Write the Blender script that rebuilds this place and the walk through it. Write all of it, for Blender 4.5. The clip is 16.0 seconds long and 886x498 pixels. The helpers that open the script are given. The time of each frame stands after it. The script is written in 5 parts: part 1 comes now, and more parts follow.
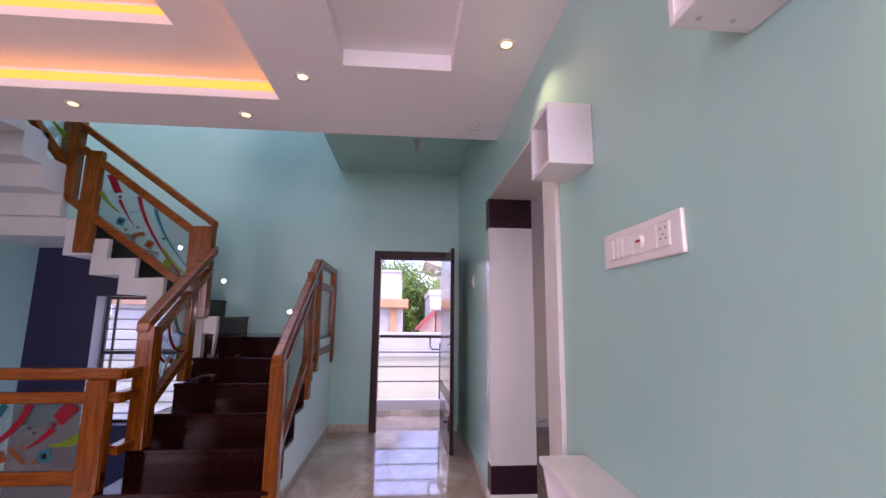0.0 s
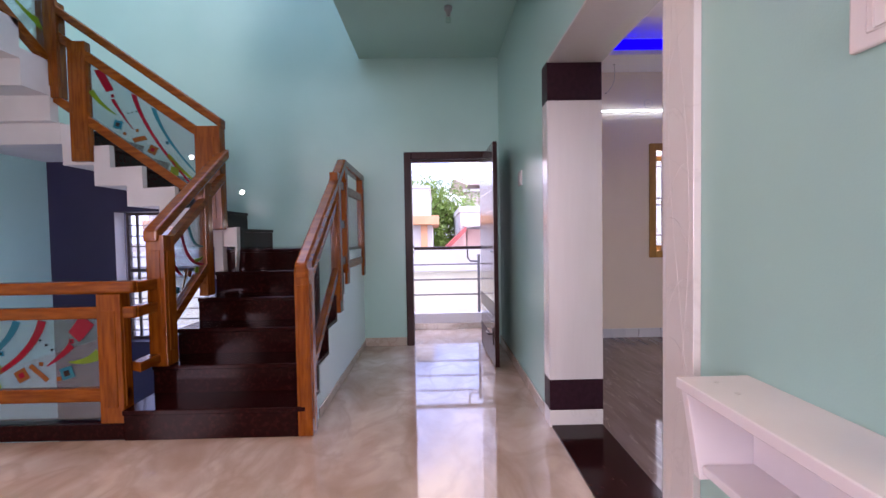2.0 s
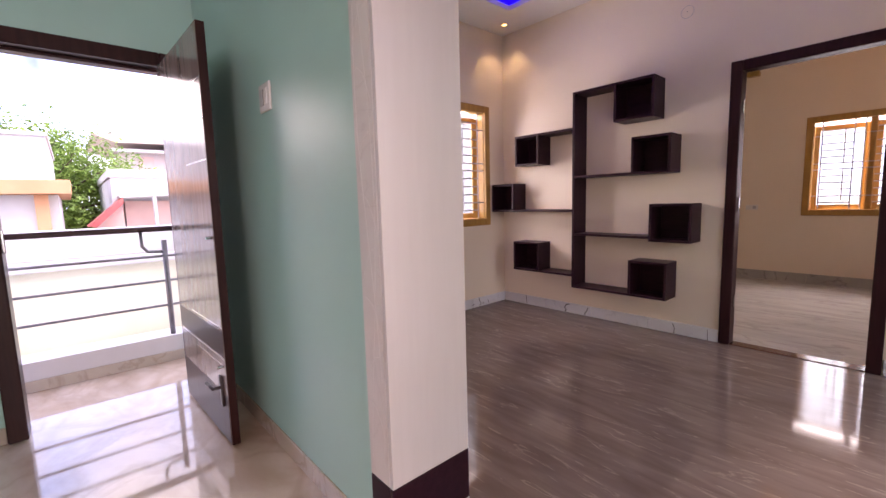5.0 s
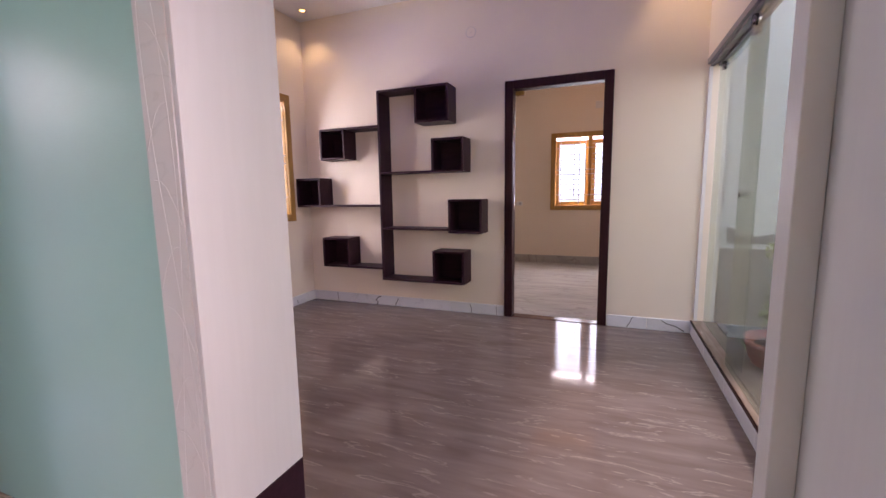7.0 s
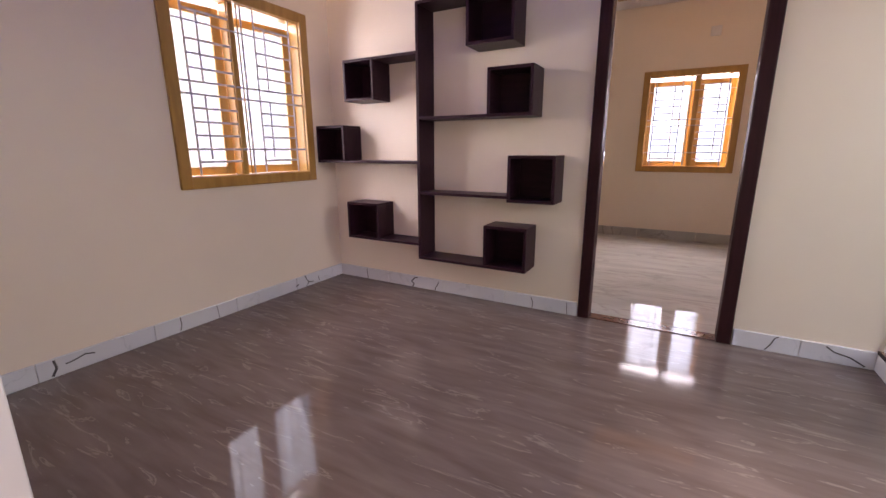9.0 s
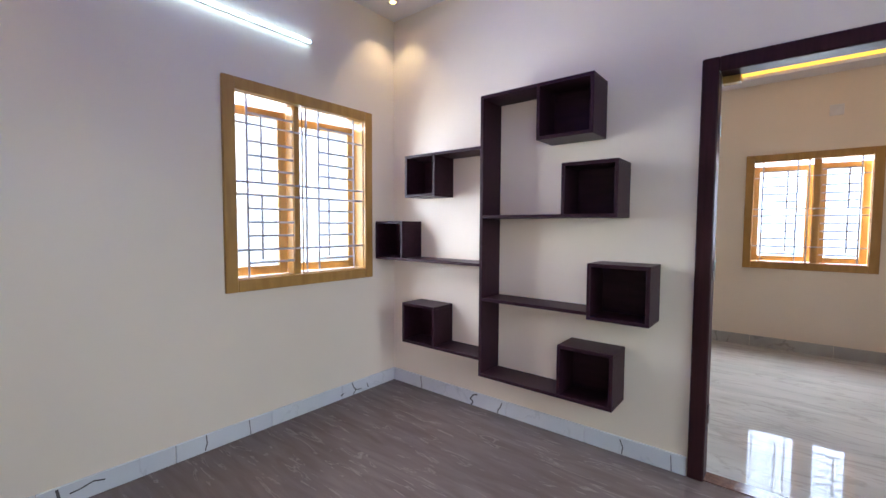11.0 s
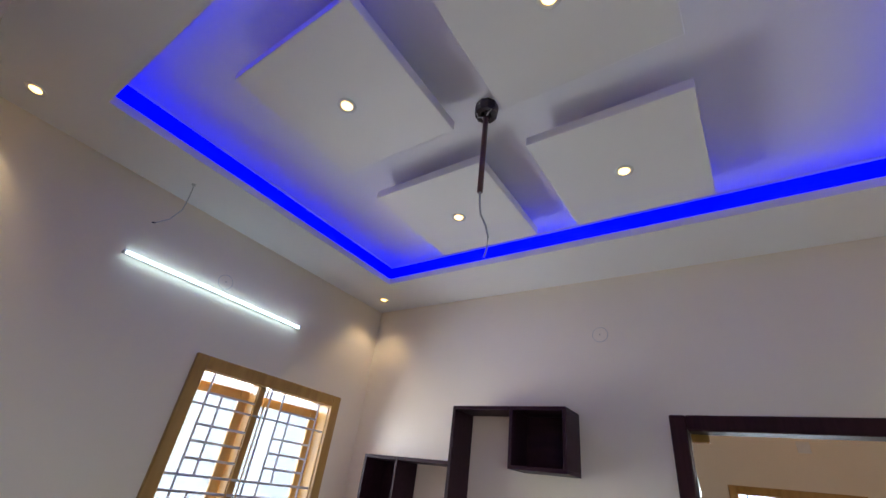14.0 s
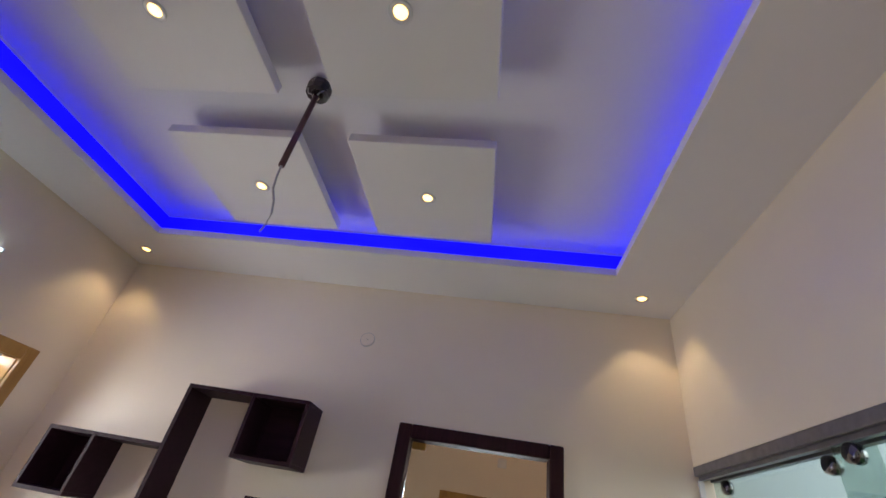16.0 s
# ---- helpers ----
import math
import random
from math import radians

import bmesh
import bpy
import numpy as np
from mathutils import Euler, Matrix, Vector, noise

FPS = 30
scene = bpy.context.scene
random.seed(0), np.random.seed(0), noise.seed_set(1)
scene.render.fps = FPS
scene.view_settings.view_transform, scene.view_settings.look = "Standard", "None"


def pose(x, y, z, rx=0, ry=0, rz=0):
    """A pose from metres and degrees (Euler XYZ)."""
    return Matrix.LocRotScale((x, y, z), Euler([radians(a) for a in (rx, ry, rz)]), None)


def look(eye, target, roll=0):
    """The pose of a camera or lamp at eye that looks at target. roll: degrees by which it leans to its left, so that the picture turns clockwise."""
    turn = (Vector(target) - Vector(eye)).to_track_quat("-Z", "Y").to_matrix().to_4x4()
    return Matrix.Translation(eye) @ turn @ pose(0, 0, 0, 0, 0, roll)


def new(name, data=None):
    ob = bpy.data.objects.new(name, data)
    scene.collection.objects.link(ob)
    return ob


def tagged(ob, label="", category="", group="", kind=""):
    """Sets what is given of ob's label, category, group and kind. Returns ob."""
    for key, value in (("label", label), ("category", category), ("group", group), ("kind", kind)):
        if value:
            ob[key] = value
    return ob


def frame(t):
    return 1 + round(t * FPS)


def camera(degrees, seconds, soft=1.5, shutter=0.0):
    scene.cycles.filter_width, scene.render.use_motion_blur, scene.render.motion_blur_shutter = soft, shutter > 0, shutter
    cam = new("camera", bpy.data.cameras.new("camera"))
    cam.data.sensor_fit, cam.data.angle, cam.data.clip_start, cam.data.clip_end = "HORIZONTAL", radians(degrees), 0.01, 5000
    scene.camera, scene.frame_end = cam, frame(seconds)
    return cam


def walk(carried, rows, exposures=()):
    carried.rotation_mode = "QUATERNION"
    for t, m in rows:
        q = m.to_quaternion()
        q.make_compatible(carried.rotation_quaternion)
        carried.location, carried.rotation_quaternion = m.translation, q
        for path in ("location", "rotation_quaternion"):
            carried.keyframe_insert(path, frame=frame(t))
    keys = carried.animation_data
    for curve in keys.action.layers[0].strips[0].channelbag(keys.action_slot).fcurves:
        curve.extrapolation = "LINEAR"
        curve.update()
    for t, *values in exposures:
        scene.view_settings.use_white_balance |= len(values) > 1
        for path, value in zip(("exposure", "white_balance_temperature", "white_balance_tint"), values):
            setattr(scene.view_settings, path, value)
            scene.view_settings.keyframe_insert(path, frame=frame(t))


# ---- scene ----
cam = camera(93.2, 16.0)
PATH = [
    (0, (0.132, 0.089, 1.36), (0.292, 2.058, 1.669), 0.6),
    (0.5, (0.124, 0.097, 1.329), (0.23, 2.085, 1.52), 0.3),
    (1, (0.122, 0.151, 1.268), (0.188, 2.148, 1.353), -0.1),
    (1.5, (0.083, 0.371, 1.233), (0.121, 2.371, 1.227), -0.5),
    (2, (0.052, 0.648, 1.216), (0.082, 2.647, 1.151), -1.0),
    (2.5, (0.053, 0.976, 1.208), (0.094, 2.973, 1.113), -1.3),
    (3, (0.036, 1.325, 1.204), (0.178, 3.316, 1.08), -1.5),
    (3.5, (0.077, 1.623, 1.205), (0.39, 3.591, 1.035), -1.8),
    (4, (0.132, 1.881, 1.197), (0.73, 3.779, 1.0), -2.1),
    (4.5, (0.138, 2.088, 1.183), (1.107, 3.823, 0.962), -1.9),
    (5, (0.065, 2.193, 1.207), (1.38, 3.682, 0.978), -1.6),
    (5.2, (0.02, 2.222, 1.204), (1.464, 3.587, 0.981), -1.3),
    (7.3, (0.021, 2.305, 1.182), (1.871, 3.009, 0.896), -0.9),
    (7.5, (0.154, 2.333, 1.167), (2.002, 3.034, 0.859), -0.8),
    (7.8, (0.352, 2.403, 1.146), (2.183, 3.134, 0.812), -0.6),
    (8, (0.481, 2.446, 1.148), (2.299, 3.2, 0.794), -0.4),
    (8.2, (0.589, 2.487, 1.152), (2.389, 3.269, 0.764), -0.2),
    (10.3, (1.341, 2.827, 1.258), (2.883, 4.047, 0.892), -0.0),
    (10.5, (1.36, 2.832, 1.286), (2.906, 4.065, 0.988), 0.1),
    (11, (1.385, 2.838, 1.334), (2.934, 4.099, 1.224), 0.3),
    (11.5, (1.389, 2.846, 1.402), (2.924, 4.124, 1.496), 1.0),
    (12, (1.393, 2.865, 1.482), (2.904, 4.143, 1.773), 2.0),
    (12.5, (1.38, 2.866, 1.546), (2.851, 4.126, 2.044), 3.2),
    (13, (1.378, 2.848, 1.606), (2.802, 4.075, 2.288), 4.8),
    (13.5, (1.353, 2.841, 1.65), (2.739, 4.001, 2.507), 6.3),
    (14, (1.335, 2.825, 1.687), (2.7, 3.892, 2.687), 8.0),
    (14.5, (1.315, 2.806, 1.717), (2.692, 3.746, 2.822), 9.9),
    (15, (1.335, 2.772, 1.713), (2.768, 3.529, 2.884), 11.5),
    (15.5, (1.352, 2.74, 1.711), (2.872, 3.287, 2.891), 12.2),
    (16, (1.371, 2.693, 1.691), (3.009, 2.979, 2.803), 10.7),
]
LIGHTING = [
    (0.0, 0.5, 6700, 42), (1.0, 0.65, 6700, 41), (2.5, 0.84, 6850, 35), (4.0, 0.94, 7150, 34), (5.2, 0.95, 7700, 34), (7.3, 1.12, 7050, 34), (8.2, 0.92, 7700, 37),
    (10.3, 1.6, 6150, 14), (11.0, 1.5, 5900, 10), (12.0, 1.25, 6000, 8), (13.0, 0.9, 6050, 8), (14.0, 0.8, 6200, 9), (15.0, 0.7, 6500, 10), (16.0, 0.66, 6800, 11),
]
walk(cam, [(t, look(eye, target, roll)) for t, eye, target, roll in PATH], LIGHTING)

# ---- world, sun and exposure ----
world = bpy.data.worlds.new("world")
scene.world = world
world.use_nodes = True
wn = world.node_tree.nodes
sky = wn.new("ShaderNodeTexSky")
sky.sky_type, sky.sun_disc = "NISHITA", False
sky.sun_elevation, sky.sun_rotation = radians(58), radians(200)
sky.dust_density, sky.air_density = 1.5, 1.0
# broken bright cloud over a blue sky
wl = world.node_tree.links
wc, wz, wr, wm = wn.new("ShaderNodeTexCoord"), wn.new("ShaderNodeTexNoise"), wn.new("ShaderNodeValToRGB"), wn.new("ShaderNodeMix")
wz.inputs["Scale"].default_value, wz.inputs["Detail"].default_value = 2.6, 6.0
wr.color_ramp.elements[0].position, wr.color_ramp.elements[1].position = 0.30, 0.42
wm.data_type = "RGBA"
thin, wb = wn.new("ShaderNodeMix"), wn.new("ShaderNodeValToRGB")
thin.data_type = "RGBA"
thin.inputs[6].default_value, thin.inputs[7].default_value = (13.0, 19.0, 35.0, 1), (31.0, 31.0, 31.5, 1)
wb.color_ramp.elements[0].position, wb.color_ramp.elements[1].position = 0.44, 0.60
wl.new(wz.outputs[0], wb.inputs[0])
wl.new(wb.outputs[0], thin.inputs[0])
wl.new(thin.outputs[2], wm.inputs[7])
wl.new(wc.outputs["Generated"], wz.inputs["Vector"])
wl.new(wz.outputs[0], wr.inputs[0])
wl.new(wr.outputs[0], wm.inputs[0])
wl.new(sky.outputs[0], wm.inputs[6])
wl.new(wm.outputs[2], wn["Background"].inputs[0])
wn["Background"].inputs[1].default_value = 0.085
sun_data = bpy.data.lights.new("sun", "SUN")
sun_data.energy, sun_data.angle, sun_data.color = 1.4, radians(12), (1.0, 0.96, 0.9)
sun = new("sun", sun_data)
sun.matrix_world = look((0, 0, 0), (-0.25, 0.45, -0.85))


def area(name, at, target, sx, sy, watts, colour=(1, 1, 1)):
    data = bpy.data.lights.new(name, "AREA")
    data.shape, data.size, data.size_y, data.energy, data.color = "RECTANGLE", sx, sy, watts, colour
    ob = new(name, data)
    ob.matrix_world = look(at, target)
    return ob


def spot(name, at, target, watts, degrees, colour, blend=1.0):
    data = bpy.data.lights.new(name, "SPOT")
    data.energy, data.spot_size, data.spot_blend, data.color, data.shadow_soft_size = watts, radians(degrees), blend, colour, 0.025
    ob = new(name, data)
    ob.matrix_world = look(at, target)
    return ob


DAY = (0.93, 0.97, 1.0)
area("daylight_window_living", (3.07, 5.95, 1.62), (3.07, 3.0, 1.0), 1.35, 1.5, 64, DAY)
area("daylight_window_room", (7.73, 2.65, 1.6), (5.0, 2.65, 0.8), 1.35, 1.5, 92, DAY)
area("daylight_window_stair", (-2.9, 5.75, 0.75), (-2.9, 3.0, 0.2), 0.9, 1.2, 1.5, DAY)
# Stands in for daylight from above, through an opening added in the ceiling.
area("daylight_stairwell", (-2.4, 4.2, 5.9), (-2.2, 4.4, 0.0), 2.6, 2.0, 14, DAY)
# Pink-tinted fill lamp added out of view to light the console wall.
area("daylight_hall", (-4.1, -1.3, 1.6), (0.75, -0.2, 1.3), 1.7, 1.4, 46, (1.0, 0.78, 0.79))
# Fill lamp added at the hall's unseen south end to brighten the passage.
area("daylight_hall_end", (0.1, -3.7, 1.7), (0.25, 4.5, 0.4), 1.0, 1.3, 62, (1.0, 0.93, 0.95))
# Fill lamp added low in the court to brighten the living room's window wall.
area("daylight_court", (2.5, -1.9, 2.5), (2.5, 5.4, 0.9), 2.4, 1.6, 42, DAY)

# ---- materials ----


def mat(name, c1, c2=None, scale=4.0, rough=0.5, metal=0.0, bump=0.05, bscale=90.0, stretch=(1, 1, 1), detail=5.0, coat=0.0, sharp=(0.35, 0.65), vary=0.0, rvar=0.06):
    m = bpy.data.materials.new(name)
    m.use_nodes = True
    n, l = m.node_tree.nodes, m.node_tree.links
    p = n["Principled BSDF"]
    tc, mp = n.new("ShaderNodeTexCoord"), n.new("ShaderNodeMapping")
    mp.inputs["Scale"].default_value = stretch
    l.new(tc.outputs["Object"], mp.inputs["Vector"])
    nz = n.new("ShaderNodeTexNoise")
    nz.inputs["Scale"].default_value, nz.inputs["Detail"].default_value = scale, detail
    l.new(mp.outputs[0], nz.inputs["Vector"])
    ramp = n.new("ShaderNodeValToRGB")
    ramp.color_ramp.elements[0].position, ramp.color_ramp.elements[1].position = sharp
    c2 = c2 or tuple(0.9 * c for c in c1)
    ramp.color_ramp.elements[0].color, ramp.color_ramp.elements[1].color = (*c1, 1), (*c2, 1)
    l.new(nz.outputs[0], ramp.inputs[0])
    out = ramp.outputs[0]
    if vary:
        info, hsv, mr = n.new("ShaderNodeObjectInfo"), n.new("ShaderNodeHueSaturation"), n.new("ShaderNodeMapRange")
        mr.inputs["To Min"].default_value, mr.inputs["To Max"].default_value = 1 - vary, 1 + vary
        l.new(info.outputs["Random"], mr.inputs["Value"])
        l.new(mr.outputs[0], hsv.inputs["Value"])
        l.new(out, hsv.inputs["Color"])
        out = hsv.outputs[0]
    l.new(out, p.inputs["Base Color"])
    p.inputs["Metallic"].default_value = metal
    fine = n.new("ShaderNodeTexNoise")
    fine.inputs["Scale"].default_value, fine.inputs["Detail"].default_value = bscale, 4.0
    l.new(mp.outputs[0], fine.inputs["Vector"])
    rr = n.new("ShaderNodeMapRange")
    rr.inputs["To Min"].default_value, rr.inputs["To Max"].default_value = max(0.01, rough - rvar), min(1, rough + rvar)
    l.new(nz.outputs[0], rr.inputs["Value"])
    l.new(rr.outputs[0], p.inputs["Roughness"])
    if bump:
        b = n.new("ShaderNodeBump")
        b.inputs["Strength"].default_value, b.inputs["Distance"].default_value = bump, 0.01
        l.new(fine.outputs[0], b.inputs["Height"])
        l.new(b.outputs[0], p.inputs["Normal"])
    if coat:
        p.inputs["Coat Weight"].default_value, p.inputs["Coat Roughness"].default_value = coat, 0.06
    return m


def marble(name, c1, c2, vein, scale=1.6, stretch=(1, 1, 1), rough=0.06, vein_at=0.5, vein_width=0.02, vein_scale=2.0, vein_mix=0.7, spread=(0.3, 0.7), turn=0.0):
    """A polished stone: a cloudy ground in two tones, thin broken veins and fine grain."""
    m = bpy.data.materials.new(name)
    m.use_nodes = True
    n, l = m.node_tree.nodes, m.node_tree.links
    p = n["Principled BSDF"]
    tc, mp = n.new("ShaderNodeTexCoord"), n.new("ShaderNodeMapping")
    mp.inputs["Scale"].default_value = stretch
    mp.inputs["Rotation"].default_value = (0, 0, radians(turn))
    l.new(tc.outputs["Object"], mp.inputs["Vector"])
    cloud = n.new("ShaderNodeTexNoise")
    cloud.inputs["Scale"].default_value, cloud.inputs["Detail"].default_value, cloud.inputs["Distortion"].default_value = scale, 8.0, 0.6
    l.new(mp.outputs[0], cloud.inputs["Vector"])
    ground = n.new("ShaderNodeValToRGB")
    ground.color_ramp.elements[0].position, ground.color_ramp.elements[1].position = spread
    ground.color_ramp.elements[0].color, ground.color_ramp.elements[1].color = (*c1, 1), (*c2, 1)
    l.new(cloud.outputs[0], ground.inputs[0])
    vn = n.new("ShaderNodeTexNoise")
    vn.inputs["Scale"].default_value, vn.inputs["Detail"].default_value, vn.inputs["Distortion"].default_value = vein_scale, 6.0, 1.2
    l.new(mp.outputs[0], vn.inputs["Vector"])
    vr = n.new("ShaderNodeValToRGB")
    e = vr.color_ramp.elements
    e[0].position, e[0].color = vein_at - vein_width, (0, 0, 0, 1)
    e[1].position, e[1].color = vein_at + vein_width, (0, 0, 0, 1)
    mid = e.new(vein_at)
    mid.color = (1, 1, 1, 1)
    l.new(vn.outputs[0], vr.inputs[0])
    k = n.new("ShaderNodeMath")
    k.operation = "MULTIPLY"
    k.inputs[1].default_value = vein_mix
    l.new(vr.outputs[0], k.inputs[0])
    mix = n.new("ShaderNodeMix")
    mix.data_type = "RGBA"
    mix.inputs[7].default_value = (*vein, 1)
    l.new(k.outputs[0], mix.inputs[0])
    l.new(ground.outputs[0], mix.inputs[6])
    l.new(mix.outputs[2], p.inputs["Base Color"])
    rr = n.new("ShaderNodeMapRange")
    rr.inputs["To Min"].default_value, rr.inputs["To Max"].default_value = rough * 0.6, rough * 1.6
    l.new(cloud.outputs[0], rr.inputs["Value"])
    l.new(rr.outputs[0], p.inputs["Roughness"])
    return m


def glow(name, colour, strength, base=0.8):
    m = bpy.data.materials.new(name)
    m.use_nodes = True
    p = m.node_tree.nodes["Principled BSDF"]
    p.inputs["Base Color"].default_value = (base, base, base, 1)
    p.inputs["Emission Color"].default_value, p.inputs["Emission Strength"].default_value = (*colour, 1), strength
    return m


def glass(name, tint, frost=0.0, gloss=0.02, power=3.4):
    m = bpy.data.materials.new(name)
    m.use_nodes = True
    n, l = m.node_tree.nodes, m.node_tree.links
    n.remove(n["Principled BSDF"])
    clear, shine, fr, mix = n.new("ShaderNodeBsdfTransparent"), n.new("ShaderNodeBsdfGlossy"), n.new("ShaderNodeLayerWeight"), n.new("ShaderNodeMixShader")
    clear.inputs[0].default_value = (*tint, 1)
    shine.inputs["Roughness"].default_value = gloss
    fr.inputs["Blend"].default_value = 0.5
    steep, share = n.new("ShaderNodeMath"), n.new("ShaderNodeMath")
    steep.operation, share.operation = "POWER", "MULTIPLY_ADD"
    steep.inputs[1].default_value, share.inputs[1].default_value, share.inputs[2].default_value = power, 0.8, 0.04
    l.new(fr.outputs["Facing"], steep.inputs[0])
    l.new(steep.outputs[0], share.inputs[0])
    body = clear
    if frost:
        veil, both, add = n.new("ShaderNodeBsdfTranslucent"), n.new("ShaderNodeMixShader"), n.new("ShaderNodeMixShader")
        matte = n.new("ShaderNodeBsdfDiffuse")
        veil.inputs[0].default_value = matte.inputs[0].default_value = (0.85, 0.9, 0.92, 1)
        both.inputs[0].default_value, add.inputs[0].default_value = 0.5, frost
        l.new(veil.outputs[0], both.inputs[1])
        l.new(matte.outputs[0], both.inputs[2])
        l.new(clear.outputs[0], add.inputs[1])
        l.new(both.outputs[0], add.inputs[2])
        body = add
    l.new(share.outputs[0], mix.inputs[0])
    l.new(body.outputs[0], mix.inputs[1])
    l.new(shine.outputs[0], mix.inputs[2])
    l.new(mix.outputs[0], n["Material Output"].inputs[0])
    return m


GREEN = mat("sea_green_wall_paint", (0.32, 0.56, 0.505), (0.35, 0.59, 0.535), 1.5, 0.31, bump=0.06, bscale=160)
# Side wall's aqua paint, raised in tone to stand in for light reaching it.
AQUA_AS_LIT = mat("aqua_paint_raised_as_lit", (0.66, 0.88, 0.88), (0.70, 0.91, 0.91), 1.5, 0.36, bump=0.06, bscale=160)
CYAN = mat("pale_aqua_wall_paint", (0.36, 0.53, 0.53), (0.40, 0.56, 0.56), 1.5, 0.36, bump=0.06, bscale=160)
BLUE = mat("deep_violet_wall_paint", (0.017, 0.012, 0.048), (0.022, 0.016, 0.058), 2, 0.45, bump=0.06, bscale=160)
CREAM = mat("cream_wall_paint", (0.79, 0.69, 0.565), (0.82, 0.72, 0.595), 1.4, 0.4, bump=0.06, bscale=160)
CEIL = mat("white_ceiling_paint", (0.80, 0.77, 0.78), (0.84, 0.81, 0.82), 1.2, 0.6, bump=0.05, bscale=140)
WHITE = mat("white_emulsion", (0.58, 0.565, 0.565), (0.64, 0.625, 0.625), 2.5, 0.55, bump=0.06)
LAMINATE = mat("white_laminate", (0.74, 0.72, 0.74), (0.78, 0.76, 0.78), 5, 0.22, bump=0.01, bscale=300)
GRAIN = mat("pale_wood_grain_laminate", (0.555, 0.545, 0.535), (0.57, 0.56, 0.55), 6, 0.4, bump=0.01, bscale=120, stretch=(8, 8, 0.6), rvar=0.01)
ESPRESSO = mat("espresso_laminate", (0.020, 0.006, 0.011), (0.030, 0.010, 0.017), 6, 0.42, bump=0.03, bscale=120, stretch=(6, 1, 6))
DARKWOOD = mat("dark_polished_wood", (0.022, 0.006, 0.006), (0.032, 0.010, 0.009), 5, 0.34, bump=0.03, bscale=80, stretch=(10, 10, 0.7), coat=0.1)
TEAK = mat("varnished_teak", (0.15, 0.035, 0.0025), (0.25, 0.068, 0.006), 5, 0.22, bump=0.03, bscale=70, stretch=(9, 9, 1.0), coat=0.08)
TEAK_H = mat("varnished_teak_rail", (0.15, 0.035, 0.0025), (0.25, 0.068, 0.006), 5, 0.24, bump=0.03, bscale=70, stretch=(1.2, 1.2, 9), coat=0.08)
for wood in (TEAK, TEAK_H):
    wood.node_tree.nodes["Principled BSDF"].inputs["Specular IOR Level"].default_value = 0.3
OCHRE = mat("ochre_painted_wood", (0.36, 0.19, 0.045), (0.44, 0.245, 0.062), 4, 0.34, bump=0.04, bscale=70, stretch=(6, 6, 1))
GRANITE = mat("black_red_granite", (0.014, 0.003, 0.003), (0.040, 0.009, 0.008), 40, 0.11, bump=0.0, detail=6, sharp=(0.5, 0.8), rvar=0.03)
REDGRANITE = mat("brown_red_granite", (0.10, 0.045, 0.035), (0.17, 0.08, 0.06), 60, 0.12, bump=0.0, sharp=(0.4, 0.7), rvar=0.03)
BROWNSTONE = mat("brown_grained_stone", (0.16, 0.115, 0.09), (0.24, 0.18, 0.145), 5, 0.25, bump=0.03, stretch=(1, 9, 9))
GRANITE.node_tree.nodes["Principled BSDF"].inputs["Specular IOR Level"].default_value = 0.12
DARKFRAME = mat("dark_satin_wood", (0.024, 0.0065, 0.008), (0.036, 0.010, 0.012), 5, 0.5, bump=0.03, bscale=80, stretch=(10, 10, 0.7))
for dark in (ESPRESSO, DARKFRAME, DARKWOOD):
    dark.node_tree.nodes["Principled BSDF"].inputs["Specular IOR Level"].default_value = 0.18
HALLFLOOR = marble("beige_polished_marble", (0.39, 0.28, 0.205), (0.64, 0.53, 0.44), (0.24, 0.16, 0.11), 2.2, rough=0.045, vein_scale=2.4, vein_width=0.09, vein_mix=0.25, stretch=(1.2, 0.8, 1))
HALLFLOOR.node_tree.nodes["Principled BSDF"].inputs["Specular IOR Level"].default_value = 0.8
LIVFLOOR = marble("taupe_streaked_marble", (0.122, 0.090, 0.083), (0.178, 0.136, 0.126), (0.40, 0.34, 0.31), 2.6, stretch=(6.0, 0.9, 1), rough=0.068, vein_at=0.63, vein_width=0.03, vein_scale=3.6, vein_mix=0.34, turn=4)
LIVFLOOR.node_tree.nodes["Principled BSDF"].inputs["Specular IOR Level"].default_value = 0.29
ROOMFLOOR = marble("grey_white_marble", (0.50, 0.50, 0.48), (0.66, 0.65, 0.62), (0.34, 0.31, 0.29), 1.4, stretch=(4, 0.8, 1), rough=0.03, vein_scale=1.6, vein_width=0.03, vein_mix=0.5)
ROOMFLOOR.node_tree.nodes["Principled BSDF"].inputs["Specular IOR Level"].default_value = 0.17
SKIRT = marble("white_veined_marble", (0.60, 0.61, 0.64), (0.68, 0.69, 0.72), (0.30, 0.30, 0.33), 1.2, rough=0.12, vein_scale=1.3, vein_width=0.006, vein_mix=0.25)
STRIPMARBLE = marble("white_marble_strip", (0.62, 0.60, 0.58), (0.70, 0.68, 0.66), (0.44, 0.42, 0.40), 1.5, rough=0.14, vein_scale=2.2, vein_width=0.012, vein_mix=0.2)
CRACK = mat("dark_stone_crack", (0.035, 0.03, 0.035), (0.10, 0.09, 0.09), 40, 0.8, bump=0.0)
SKIRT_H = marble("beige_skirting_marble", (0.42, 0.36, 0.29), (0.52, 0.45, 0.38), (0.30, 0.23, 0.17), 2.5, rough=0.12, vein_scale=2, vein_mix=0.5)
SKIRT_R = marble("grey_skirting_marble", (0.34, 0.33, 0.32), (0.46, 0.45, 0.43), (0.2, 0.19, 0.18), 2.5, rough=0.12, vein_scale=2, vein_mix=0.6)
